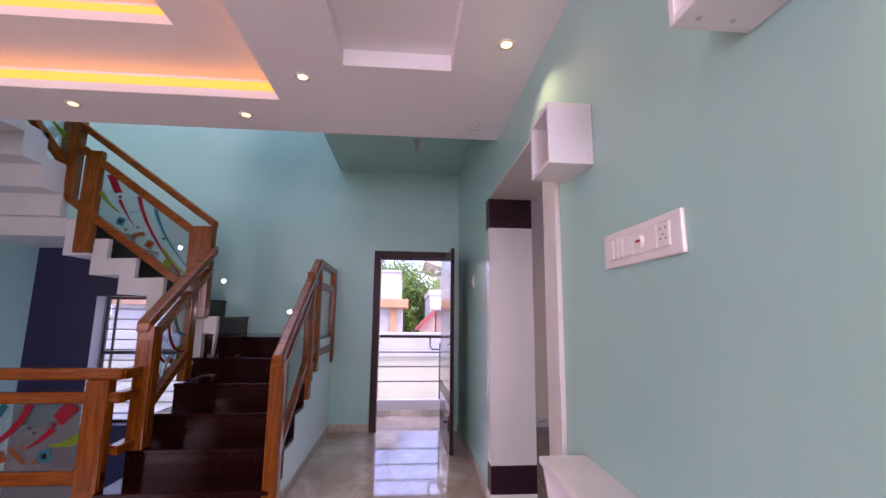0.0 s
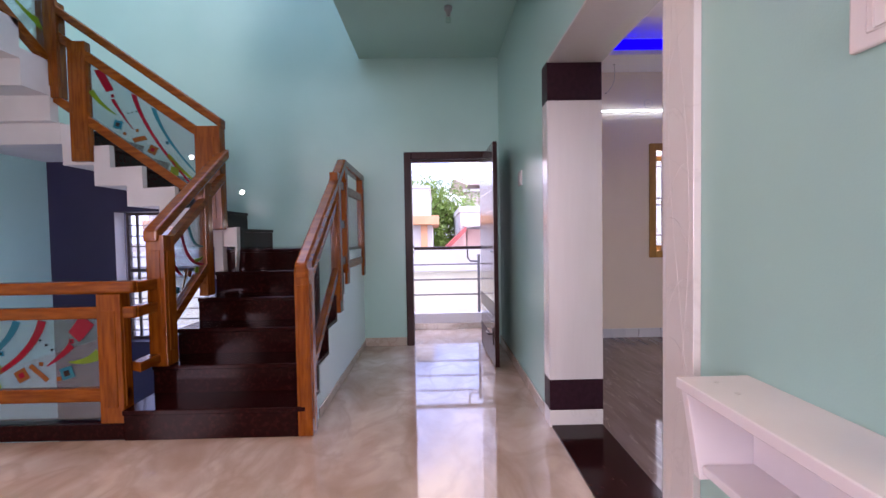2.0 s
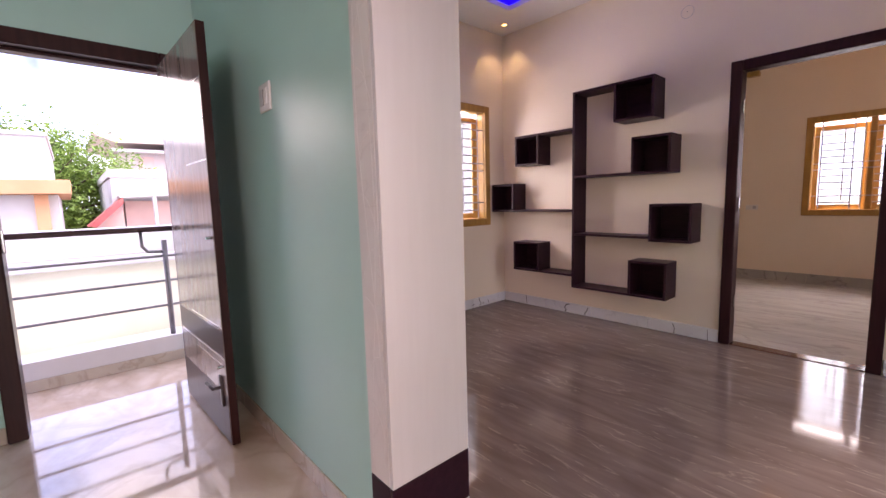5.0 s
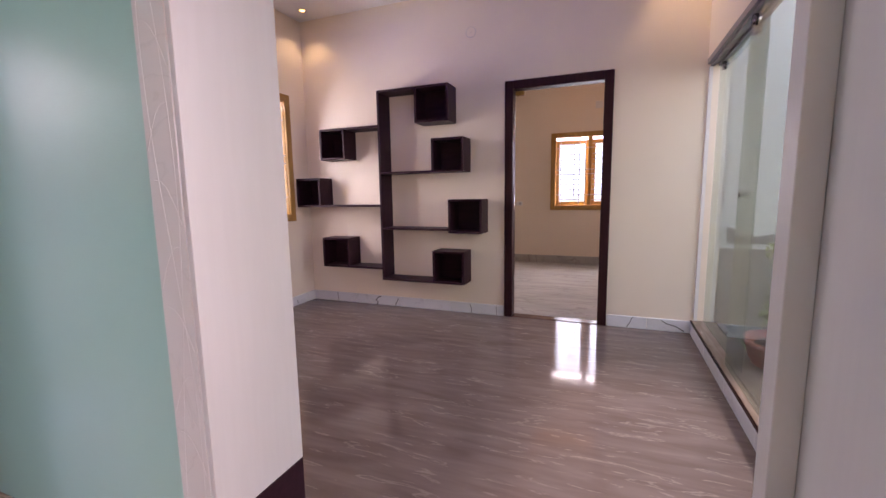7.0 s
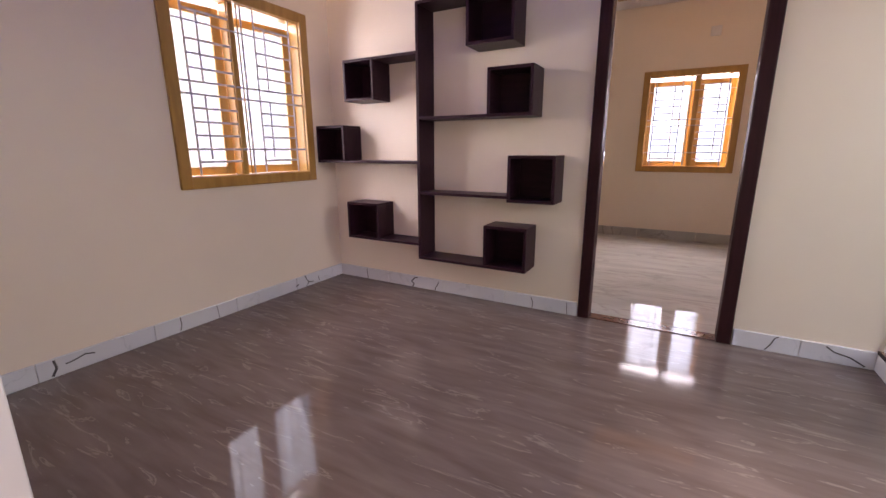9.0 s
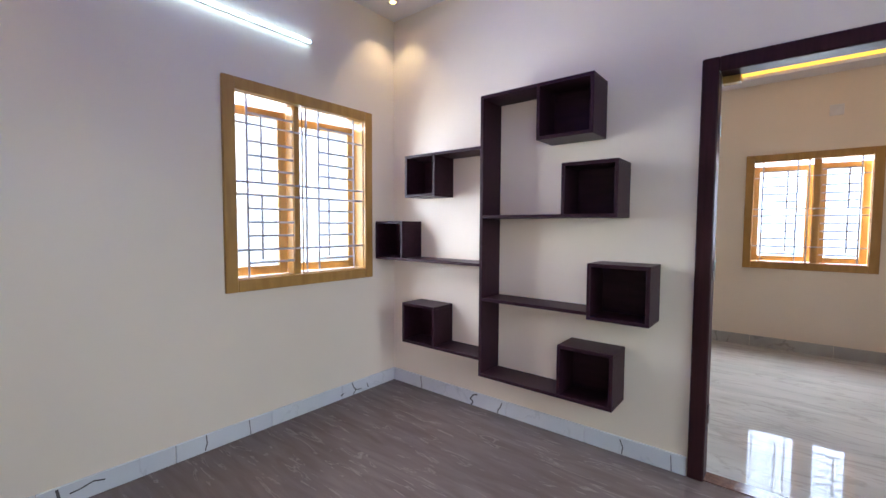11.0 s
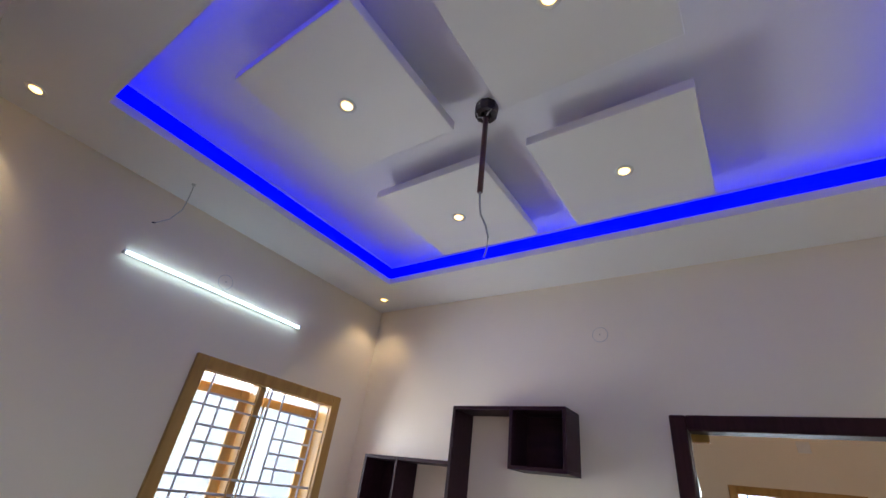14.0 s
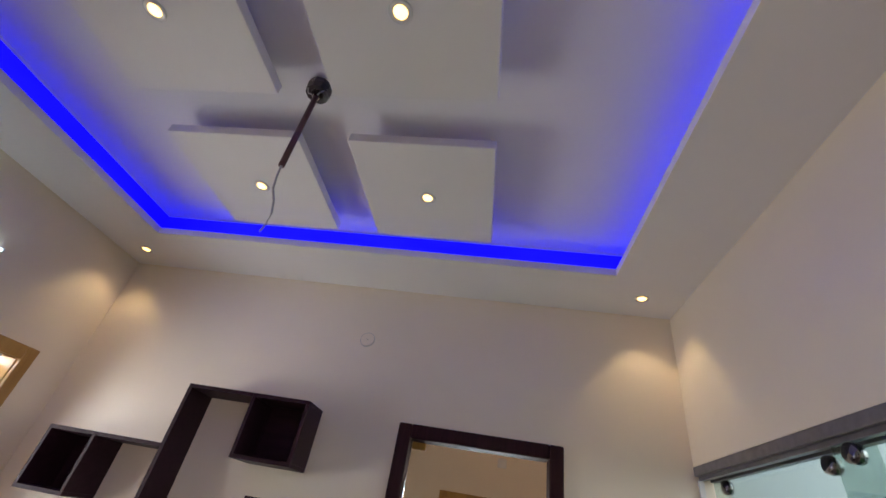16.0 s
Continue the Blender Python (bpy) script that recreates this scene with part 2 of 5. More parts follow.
CARVING = mat("grey_carved_groove", (0.55, 0.53, 0.515), (0.61, 0.59, 0.575), 20, 0.4, bump=0.0)
STEEL = mat("brushed_steel", (0.55, 0.55, 0.56), (0.62, 0.62, 0.63), 30, 0.2, metal=1.0, bump=0.01)
CHROME = mat("chrome", (0.8, 0.8, 0.8), (0.85, 0.85, 0.85), 20, 0.07, metal=1.0, bump=0.0)
IRON = mat("dark_painted_iron", (0.03, 0.022, 0.025), (0.05, 0.035, 0.035), 20, 0.35, bump=0.04)
GRILL = mat("grey_painted_grille", (0.42, 0.40, 0.45), (0.48, 0.46, 0.51), 20, 0.4, bump=0.04)
KNOBSTEEL = mat("dark_polished_steel", (0.20, 0.19, 0.20), (0.28, 0.27, 0.28), 20, 0.12, metal=1.0, bump=0.0)
PIPE = mat("dull_steel_pipe", (0.16, 0.15, 0.16), (0.22, 0.21, 0.22), 20, 0.32, metal=0.7, bump=0.01)
ALU = mat("anodised_aluminium", (0.16, 0.15, 0.17), (0.21, 0.20, 0.22), 20, 0.35, metal=0.4, bump=0.01)
PLASTIC = mat("white_plastic", (0.74, 0.72, 0.70), (0.78, 0.76, 0.74), 9, 0.25, bump=0.0)
GREYPL = mat("grey_plastic", (0.42, 0.41, 0.42), (0.46, 0.45, 0.46), 9, 0.3, bump=0.0)
BLACKPL = mat("black_plastic", (0.012, 0.011, 0.012), (0.02, 0.02, 0.02), 9, 0.35, bump=0.0)
REDPL = mat("red_plastic", (0.35, 0.02, 0.015), None, 9, 0.3, bump=0.0)
MAROON = mat("maroon_painted_rod", (0.07, 0.018, 0.022), (0.1, 0.03, 0.03), 12, 0.35)
CLEAR = glass("clear_glass", (0.93, 0.96, 0.94))
PARTITION = glass("greenish_partition_glass", (0.72, 0.80, 0.77), frost=0.004, power=4.4)
FROST = glass("frosted_art_glass", (0.80, 0.86, 0.88), frost=0.03, gloss=0.02, power=1.3)
STAIRPANE = glass("pale_obscure_glass", (0.80, 0.82, 0.84), frost=0.12, gloss=0.1)
PANE = glass("obscure_window_glass", (0.50, 0.53, 0.57), frost=0.10, gloss=0.1)
TERRA = mat("terracotta", (0.33, 0.085, 0.055), (0.42, 0.12, 0.075), 6, 0.6, bump=0.15, bscale=60)
SOIL = mat("potting_soil", (0.035, 0.022, 0.015), (0.06, 0.04, 0.025), 30, 0.95, bump=0.6, bscale=60)
BARK = mat("bark", (0.08, 0.055, 0.035), (0.14, 0.10, 0.07), 12, 0.9, bump=0.5, bscale=40)
LEAF = mat("leaf_green", (0.10, 0.20, 0.035), (0.20, 0.32, 0.06), 3, 0.45, bump=0.1, vary=0.15)
LEAF_Y = mat("yellow_green_leaf", (0.16, 0.24, 0.045), (0.30, 0.36, 0.10), 3, 0.45, bump=0.1)
TURF = mat("artificial_turf", (0.035, 0.13, 0.03), (0.06, 0.18, 0.045), 30, 0.9, bump=0.6, bscale=200)
MURAL_LO = mat("grey_mural_paint", (0.13, 0.125, 0.12), (0.19, 0.185, 0.175), 3, 0.7, bump=0.1)
MURAL_DK = mat("charcoal_mural_paint", (0.09, 0.09, 0.095), (0.20, 0.20, 0.20), 9, 0.7, bump=0.05)
MURAL_UP = mat("pale_grey_mural_paint", (0.52, 0.53, 0.53), (0.60, 0.61, 0.60), 2, 0.7, bump=0.1)
GLASSART = {k: glass("art_" + k, c, frost=0.42, gloss=0.15) for k, c in (("red", (0.65, 0.03, 0.07)), ("teal", (0.03, 0.42, 0.52)), ("lime", (0.45, 0.60, 0.06)), ("amber", (0.60, 0.27, 0.05)), ("dark", (0.08, 0.08, 0.08)))}
for key, c in (("red", (0.62, 0.03, 0.07)), ("teal", (0.03, 0.40, 0.50)), ("lime", (0.36, 0.55, 0.05)), ("amber", (0.5, 0.2, 0.05)), ("dark", (0.05, 0.05, 0.05))):
    for node in GLASSART[key].node_tree.nodes:
        if node.type in ("BSDF_DIFFUSE", "BSDF_TRANSLUCENT"):
            node.inputs[0].default_value = (*c, 1)
# Cove glow: emission put on tall bands, standing in for the lit cove wall.
LED_BLUE = glow("blue_led_glow_band", (0.0, 0.0, 1.0), 1.15, 0.005)
LED_ORANGE = glow("amber_led_glow_band", (1.0, 0.37, 0.045), 1.5, 0.02)
LED_AMBER = glow("yellow_amber_led_glow_band", (1.0, 0.44, 0.045), 0.95, 0.02)
LED_TUBE = glow("cool_white_tube", (0.66, 0.90, 1.0), 3.9)
LED_WARM = glow("warm_downlight_lens", (1.0, 0.58, 0.16), 3.2)
LED_STEP = glow("white_step_light_lens", (1.0, 0.97, 0.9), 60)
PEACH = mat("peach_exterior_paint", (0.58, 0.30, 0.16), (0.64, 0.34, 0.19), 2, 0.8, bump=0.1)
OFFWHITE = mat("off_white_exterior_paint", (0.50, 0.50, 0.50), (0.58, 0.58, 0.575), 1.2, 0.8, bump=0.12)
LEMON = mat("pale_cream_exterior_paint", (0.55, 0.535, 0.40), (0.61, 0.59, 0.455), 1.2, 0.8, bump=0.12)
BLUSH = mat("pale_blush_exterior_paint", (0.54, 0.45, 0.42), (0.60, 0.51, 0.48), 1.0, 0.8, bump=0.1)
PINKWALL = mat("pink_exterior_paint", (0.62, 0.42, 0.37), (0.68, 0.48, 0.43), 1.5, 0.8, bump=0.1)
REDROOF = mat("red_roof_paint", (0.45, 0.10, 0.10), (0.52, 0.15, 0.13), 4, 0.7, bump=0.1)
EARTH = mat("dusty_ground", (0.26, 0.22, 0.17), (0.34, 0.29, 0.23), 0.6, 0.95, bump=0.3, bscale=20)
GLASSDARK = mat("dark_window_glass", (0.03, 0.04, 0.05), (0.05, 0.06, 0.07), 3, 0.1, bump=0.0)

# ---- builders ----
ORG = {}


def thing(name, at, label="", category="", group="", kind=""):
    e = new(name)
    e.location = at
    ORG[e.name] = Vector(at)
    return tagged(e, label, category, group, kind)


def part(name, bm, material, parent=None, label="", smooth=False):
    me = bpy.data.meshes.new(name)
    bmesh.ops.recalc_face_normals(bm, faces=bm.faces)
    bm.to_mesh(me)
    bm.free()
    for m in material if isinstance(material, (list, tuple)) else [material]:
        me.materials.append(m)
    if smooth:
        for f in me.polygons:
            f.use_smooth = True
    ob = new(name, me)
    if parent is not None:
        o = ORG[parent.name]
        me.transform(Matrix.Translation(-o))
        ob.parent = parent
        ORG[ob.name] = o
    else:
        ORG[ob.name] = Vector((0, 0, 0))
    if label:
        tagged(ob, label)
    return ob


def add_box(bm, x0, x1, y0, y1, z0, z1, bev=0.0, seg=1):
    x0, x1, y0, y1, z0, z1 = min(x0, x1), max(x0, x1), min(y0, y1), max(y0, y1), min(z0, z1), max(z0, z1)
    m = Matrix.LocRotScale(((x0 + x1) / 2, (y0 + y1) / 2, (z0 + z1) / 2), None, (x1 - x0, y1 - y0, z1 - z0))
    g = bmesh.ops.create_cube(bm, size=1.0, matrix=m)
    if bev:
        es = list({e for v in g["verts"] for e in v.link_edges})
        bmesh.ops.bevel(bm, geom=es, offset=bev, segments=seg, affect="EDGES", profile=0.5)


def box(x0, x1, y0, y1, z0, z1, bev=0.0, seg=1):
    bm = bmesh.new()
    add_box(bm, x0, x1, y0, y1, z0, z1, bev, seg)
    return bm


def add_prism(bm, poly, axis, a, b, bev=0.0):
    put = {"x": lambda u, v, w: (w, u, v), "y": lambda u, v, w: (u, w, v), "z": lambda u, v, w: (u, v, w)}[axis]
    lo = [bm.verts.new(put(u, v, a)) for u, v in poly]
    hi = [bm.verts.new(put(u, v, b)) for u, v in poly]
    fs = [bm.faces.new(lo), bm.faces.new(hi)]
    for i in range(len(poly)):
        j = (i + 1) % len(poly)
        fs.append(bm.faces.new((lo[i], lo[j], hi[j], hi[i])))
    if bev:
        es = list({e for f in fs for e in f.edges})
        bmesh.ops.recalc_face_normals(bm, faces=fs)
        bmesh.ops.bevel(bm, geom=es, offset=bev, segments=2, affect="EDGES", profile=0.5)


def prism(poly, axis, a, b, bev=0.0):
    bm = bmesh.new()
    add_prism(bm, poly, axis, a, b, bev)
    return bm


def add_tube(bm, pts, r, seg=8):
    pts = [Vector(p) for p in pts]
    rings = []
    for i, p in enumerate(pts):
        d = (pts[min(i + 1, len(pts) - 1)] - pts[max(i - 1, 0)]).normalized()
        u = d.cross(Vector((0, 0, 1)))
        u = u.normalized() if u.length > 1e-3 else Vector((1, 0, 0))
        w = d.cross(u).normalized()
        rr = r[i] if isinstance(r, (list, tuple)) else r
        rings.append([bm.verts.new(p + rr * (math.cos(2 * math.pi * k / seg) * u + math.sin(2 * math.pi * k / seg) * w)) for k in range(seg)])
    for a, b in zip(rings, rings[1:]):
        for k in range(seg):
            bm.faces.new((a[k], a[(k + 1) % seg], b[(k + 1) % seg], b[k]))
    bm.faces.new(rings[0])
    bm.faces.new(rings[-1])


def tube(pts, r, seg=8):
    bm = bmesh.new()
    add_tube(bm, pts, r, seg)
    return bm


def lathe(profile, at, seg=24, turn=None):
    """Turns a profile of (radius, height) round the z axis; turn lays the axis another way."""
    bm = bmesh.new()
    rings = [[bm.verts.new((r * math.cos(2 * math.pi * k / seg), r * math.sin(2 * math.pi * k / seg), z)) for k in range(seg)] for r, z in profile]
    for a, b in zip(rings, rings[1:]):
        for k in range(seg):
            bm.faces.new((a[k], a[(k + 1) % seg], b[(k + 1) % seg], b[k]))
    bm.faces.new(rings[0])
    bm.faces.new(rings[-1])
    m = Matrix.Translation(at) @ (turn or Matrix.Identity(4))
    bmesh.ops.transform(bm, matrix=m, verts=bm.verts)
    return bm


def wall(name, axis, front, back, u0, u1, v0, v1, holes, mat_front, mat_back=None, zone=None, label=""):
    """A wall with thickness. axis: the axis across it; u runs along it and v up. holes: (ua, ub, va, vb). zone(u, v) picks another face material by number."""
    us = sorted({u0, u1, *[h[0] for h in holes], *[h[1] for h in holes], *(zone.us if zone else ())})
    vs = sorted({v0, v1, *[h[2] for h in holes], *[h[3] for h in holes], *(zone.vs if zone else ())})
    us, vs = [u for u in us if u0 <= u <= u1], [v for v in vs if v0 <= v <= v1]
    bm, put = bmesh.new(), (lambda u, v, w: (w, u, v)) if axis == "x" else (lambda u, v, w: (u, w, v))
    solid = {}
    for i in range(len(us) - 1):
        for j in range(len(vs) - 1):
            cu, cv = (us[i] + us[i + 1]) / 2, (vs[j] + vs[j + 1]) / 2
            solid[i, j] = not any(a < cu < b and c < cv < d for a, b, c, d in holes)

    def quad(corners, mi):
        f = bm.faces.new([bm.verts.new(put(*c)) for c in corners])
        f.material_index = mi

    for (i, j), full in solid.items():
        if not full:
            continue
        a, b, c, d = us[i], us[i + 1], vs[j], vs[j + 1]
        mi = zone.pick((a + b) / 2, (c + d) / 2) if zone else 0
        quad([(a, c, front), (b, c, front), (b, d, front), (a, d, front)], mi)
        quad([(a, c, back), (a, d, back), (b, d, back), (b, c, back)], 1)
        for di, dj, p, q in ((-1, 0, (a, c), (a, d)), (1, 0, (b, c), (b, d)), (0, -1, (a, c), (b, c)), (0, 1, (a, d), (b, d))):
            if not solid.get((i + di, j + dj)):
                quad([(*p, front), (*q, front), (*q, back), (*p, back)], 2 if zone and zone.reveal else mi)
    bmesh.ops.remove_doubles(bm, verts=bm.verts, dist=1e-5)
    ob = part(name, bm, [mat_front, mat_back or mat_front] + (zone.mats if zone else []))
    return tagged(ob, label, "wall", kind="structure")


def slab(name, x0, x1, y0, y1, z0, z1, material, holes=(), kind="structure", label="", category="floor"):
    """A flat slab with rectangular holes."""
    xs = sorted({x0, x1, *[h[0] for h in holes], *[h[1] for h in holes]})
    ys = sorted({y0, y1, *[h[2] for h in holes], *[h[3] for h in holes]})
    bm = bmesh.new()
    full = {(i, j): not any(h[0] < (xs[i] + xs[i + 1]) / 2 < h[1] and h[2] < (ys[j] + ys[j + 1]) / 2 < h[3] for h in holes) for i in range(len(xs) - 1) for j in range(len(ys) - 1)}
    for (i, j), ok in full.items():
        if not ok:
            continue
        a, b, c, d = xs[i], xs[i + 1], ys[j], ys[j + 1]
        for z in (z0, z1):
            bm.faces.new([bm.verts.new(p) for p in ((a, c, z), (b, c, z), (b, d, z), (a, d, z))])
        for di, dj, p, q in ((-1, 0, (a, c), (a, d)), (1, 0, (b, c), (b, d)), (0, -1, (a, c), (b, c)), (0, 1, (a, d), (b, d))):
            if not full.get((i + di, j + dj)):
                bm.faces.new([bm.verts.new(v) for v in ((*p, z0), (*q, z0), (*q, z1), (*p, z1))])
    bmesh.ops.remove_doubles(bm, verts=bm.verts, dist=1e-5)
    return tagged(part(name, bm, material), label, category, kind=kind)


class Zone:
    def __init__(self, us, vs, pick, mats, reveal=False):
        self.us, self.vs, self.pick, self.mats, self.reveal = us, vs, pick, mats, reveal


# ---- plan ----
XE, XL, XP = 0.757, 1.075, 3.91     # hall's east face, living room's west face, shelf wall
YN, YL, YG = 5.29, 5.435, 1.612     # entrance wall, living room's window wall, glass partition
XW, XS = -4.17, -0.76               # stairwell's west wall, stair's open side
ZH, ZPASS, ZL = 2.63, 3.155, 3.03   # ceilings: hall, passage, living room
RISE = 0.187
BEND = [-1.75, -2.02, -2.29, -2.57, -2.85, -3.12]   # risers of the middle flight
STEP_Y = [3.19, 3.47, 3.75, 4.03, 4.31, 4.50]       # risers of the first flight

# ---- large structure ----
slab("floor_hall", XW, XE, -3.6, 3.2, -0.2, 0.0, HALLFLOOR, label="beige polished marble hall floor", category="floor")
slab("floor_passage", XS, XE, 3.2, YN + 0.26, -0.2, 0.0, HALLFLOOR, label="beige polished marble passage floor", category="floor")
slab("floor_living", XL, XP, YG - 0.02, YL, -0.2, 0.0, LIVFLOOR, label="taupe streaked polished marble floor", category="floor")
slab("threshold_living", XE, XL, 1.889, 3.24, -0.2, 0.012, GRANITE, label="black granite threshold strip", category="threshold")
slab("floor_room", XP + 0.1, 7.225, -0.4, 5.2, -0.2, 0.0, ROOMFLOOR, label="grey white polished marble floor", category="floor")
slab("threshold_room", XP, XP + 0.1, 2.35, 3.12, -0.2, 0.006, REDGRANITE, label="brown red granite door threshold", category="threshold")
slab("floor_well", XW, XS, 3.2, YN, -2.6, -2.4, HALLFLOOR, label="marble landing below the stair", category="floor")
wall("wall_well", "y", 3.2, 3.0, XW, XS, -2.4, -0.2, [], CYAN, label="pale aqua wall below the hall floor")



def blue_pick(u, v):
    if u > -1.87:
        return 0
    k = sum(u < b for b in BEND)
    return 2 if v < (6 + k) * RISE - 0.07 else 0


zone = Zone([*BEND, -1.87], [0.9, *[(6 + k) * RISE - 0.07 for k in range(1, 7)]], blue_pick, [BLUE])
wall("wall_north_hall", "y", YN, YN + 0.26, XW, XE, -2.4, 6.1, [(-0.25, 0.60, -0.05, 2.09), (-3.467, -2.40, 0.10, 1.535)], GREEN, OFFWHITE, zone, "sea green stair wall with violet lower part")
# The wall's opening is unseen, added behind the west fill lamp.
wall("wall_west_stair", "x", XW, XW - 0.2, -3.6, YN + 0.26, -2.4, 6.1, [(-2.3, -0.4, 0.9, 2.3)], GREEN, OFFWHITE, label="pale aqua side wall of the stairwell")
wall("wall_east_passage", "x", XE, XL, 3.252, YL, 0.0, ZPASS + 0.3, [], GREEN, CREAM, label="sea green passage wall")
wall("wall_east_tv", "x", XE, XL, -3.6, 1.889, 0.0, ZPASS + 0.3, [], GREEN, CREAM, label="sea green wall behind the console")
wall("wall_lintel", "x", XE, XL, 1.889, 3.252, 2.272, ZPASS + 0.3, [], GREEN, CREAM, label="painted wall over the wide opening")
# Out of view; the opening is added to hold the end fill lamp.
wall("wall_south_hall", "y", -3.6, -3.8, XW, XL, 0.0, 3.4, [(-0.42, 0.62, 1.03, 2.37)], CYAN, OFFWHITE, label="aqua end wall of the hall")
wall("wall_north_living", "y", YL, YL + 0.22, XL, XP + 0.1, 0.0, 3.6, [(2.502, 3.646, 0.924, 2.217)], CREAM, OFFWHITE, label="cream window wall")
wall("wall_east_living", "x", XP, XP + 0.1, -2.2, YL, 0.0, 3.6, [(2.345, 3.123, 0.0, 2.11)], CREAM, CREAM, label="cream shelf wall with doorway")
wall("wall_over_glass", "y", YG, YG - 0.16, XL, XP, 2.18, 3.6, [], CREAM, WHITE, label="cream wall above the glass partition")
wall("wall_east_room", "x", 7.225, 7.445, -0.4, 5.2, 0.0, 3.6, [(2.115, 3.193, 0.889, 2.123)], CREAM, OFFWHITE, label="cream far wall with window")
wall("wall_north_room", "y", 5.2, 5.4, XP + 0.1, 7.445, 0.0, 3.6, [], CREAM, OFFWHITE, label="cream room wall")
wall("wall_south_room", "y", -0.4, -0.6, XP + 0.1, 7.445, 0.0, 3.6, [], CREAM, OFFWHITE, label="cream room wall")
# upper storey round the stairwell
wall("wall_upper_south", "y", 2.97, 2.8, XW, XS, ZPASS, 6.1, [], CYAN, CYAN, label="pale aqua upper stair wall")
wall("wall_upper_east", "x", XS, XS + 0.16, 2.8, YN, ZPASS + 0.14, 6.1, [], GREEN, CYAN, label="sea green upper stair wall")
# Ceiling out of view; its opening is assumed, to let daylight down.
slab("ceiling_upper", XW, XS, 2.8, YN, 6.1, 6.3, CEIL, [(-3.75, -1.05, 3.15, 5.15)], label="unseen white ceiling over the stairwell with an opening added for daylight", category="ceiling")


def cove(name, x0, x1, y0, y1, z, top, lip, gap, led, label, hole=None):
    """A recess in a ceiling: a raised lid over a slot whose side glows above a low lip."""
    bm = bmesh.new()
    X0, X1, Y0, Y1 = x0 - gap, x1 + gap, y0 - gap, y1 + gap
    if hole:
        for a, b, c, d in ((X0, hole[0], Y0, Y1), (hole[1], X1, Y0, Y1), (hole[0], hole[1], Y0, hole[2]), (hole[0], hole[1], hole[3], Y1)):
            add_box(bm, a, b, c, d, top, top + 0.02)
    else:
        add_box(bm, X0, X1, Y0, Y1, top, top + 0.03)
    for a, b, c, d in ((X0 - 0.02, X0, Y0 - 0.02, Y1 + 0.02), (X1, X1 + 0.02, Y0 - 0.02, Y1 + 0.02), (X0, X1, Y0 - 0.02, Y0), (X0, X1, Y1, Y1 + 0.02)):
        add_box(bm, a, b, c, d, z + 0.0202, top + 0.03)
    for a, b, c, d in ((x0 - 0.018, x0, y0 - 0.018, y1 + 0.018), (x1, x1 + 0.018, y0 - 0.018, y1 + 0.018), (x0, x1, y0 - 0.018, y0), (x0, x1, y1, y1 + 0.018)):
        add_box(bm, a, b, c, d, z + 0.0202, z + 0.02 + lip)
    ob = tagged(part(name, bm, CEIL), label, "ceiling", kind="structure")
    if led:
        strip = thing("led_strip", ((x0 + x1) / 2, (y0 + y1) / 2, z + 0.03), "tall glowing band standing in for the led-lit cove wall", "led strip", "cove led strips")
        # Tall bands glow in place of the cove wall that the led washes.
        g, lo, hi = gap - 0.002, z + 0.03, top - 0.02
        for a, b, c, d in ((x0 - g, x0 - g + 0.006, y0 - g, y1 + g), (x1 + g - 0.006, x1 + g, y0 - g, y1 + g), (x0 - g + 0.007, x1 + g - 0.007, y0 - g, y0 - g + 0.006), (x0 - g + 0.007, x1 + g - 0.007, y1 + g - 0.006, y1 + g)):
            part("strip", box(a, b, c, d, lo, hi), led, strip)
    return ob


T1 = (-2.9, -0.67, 0.2, 2.52)        # lit tray of the hall
T2 = (-0.232, 0.33, 0.5, 2.12)       # plain recess of the hall
T3 = (1.474, 3.455, 2.053, 4.962)    # blue tray of the living room
T4 = (4.75, 6.95, 0.3, 3.35)         # amber tray of the far room
slab("ceiling_hall", XW, XE, -3.6, 2.97, ZH, ZH + 0.02, CEIL, [T1, T2], label="white false ceiling of the hall", category="ceiling")
slab("ceiling_hall_edge", XW, XE, 2.95, 2.97, ZH + 0.02, ZPASS + 0.12, CEIL, label="white fascia of the false ceiling", category="ceiling")
slab("ceiling_hall_slab", XW, XE, -3.6, 2.95, ZPASS + 0.12, ZPASS + 0.3, CEIL, label="concrete slab over the hall", category="ceiling")
slab("ceiling_passage", XS, XE, 2.97, YN, ZPASS, ZPASS + 0.14, GREEN, label="sea green passage ceiling", category="ceiling")
slab("ceiling_living", XL, XP, YG, YL, ZL, ZL + 0.02, CEIL, [T3], label="white false ceiling of the living room", category="ceiling")
slab("ceiling_living_slab", XL, XP, YG - 0.16, YL, 3.5, 3.6, CEIL, label="slab over the living room", category="ceiling")
slab("ceiling_room", XP + 0.1, 7.225, -0.4, 5.2, 2.90, 2.92, CEIL, [T4], label="white false ceiling of the far room", category="ceiling")
slab("ceiling_room_slab", XP + 0.1, 7.225, -0.4, 5.2, 3.5, 3.6, CEIL, label="slab over the far room", category="ceiling")
T1b = (-2.6, -1.08, 0.5, 2.11)
cove("ceiling_tray_hall", *T1, ZH, ZH + 0.16, 0.03, 0.07, LED_ORANGE, "white outer ceiling tray with amber light", T1b)
cove("ceiling_tray_hall_inner", *T1b, ZH + 0.16, ZH + 0.32, 0.03, 0.07, LED_ORANGE, "white inner ceiling tray with amber light")
cove("ceiling_recess_hall", *T2, ZH, ZH + 0.09, 0.09, 0.02, None, "plain white ceiling recess")
cove("ceiling_tray_living", *T3, ZL, ZL + 0.21, 0.025, 0.085, LED_BLUE, "white ceiling tray with blue light")
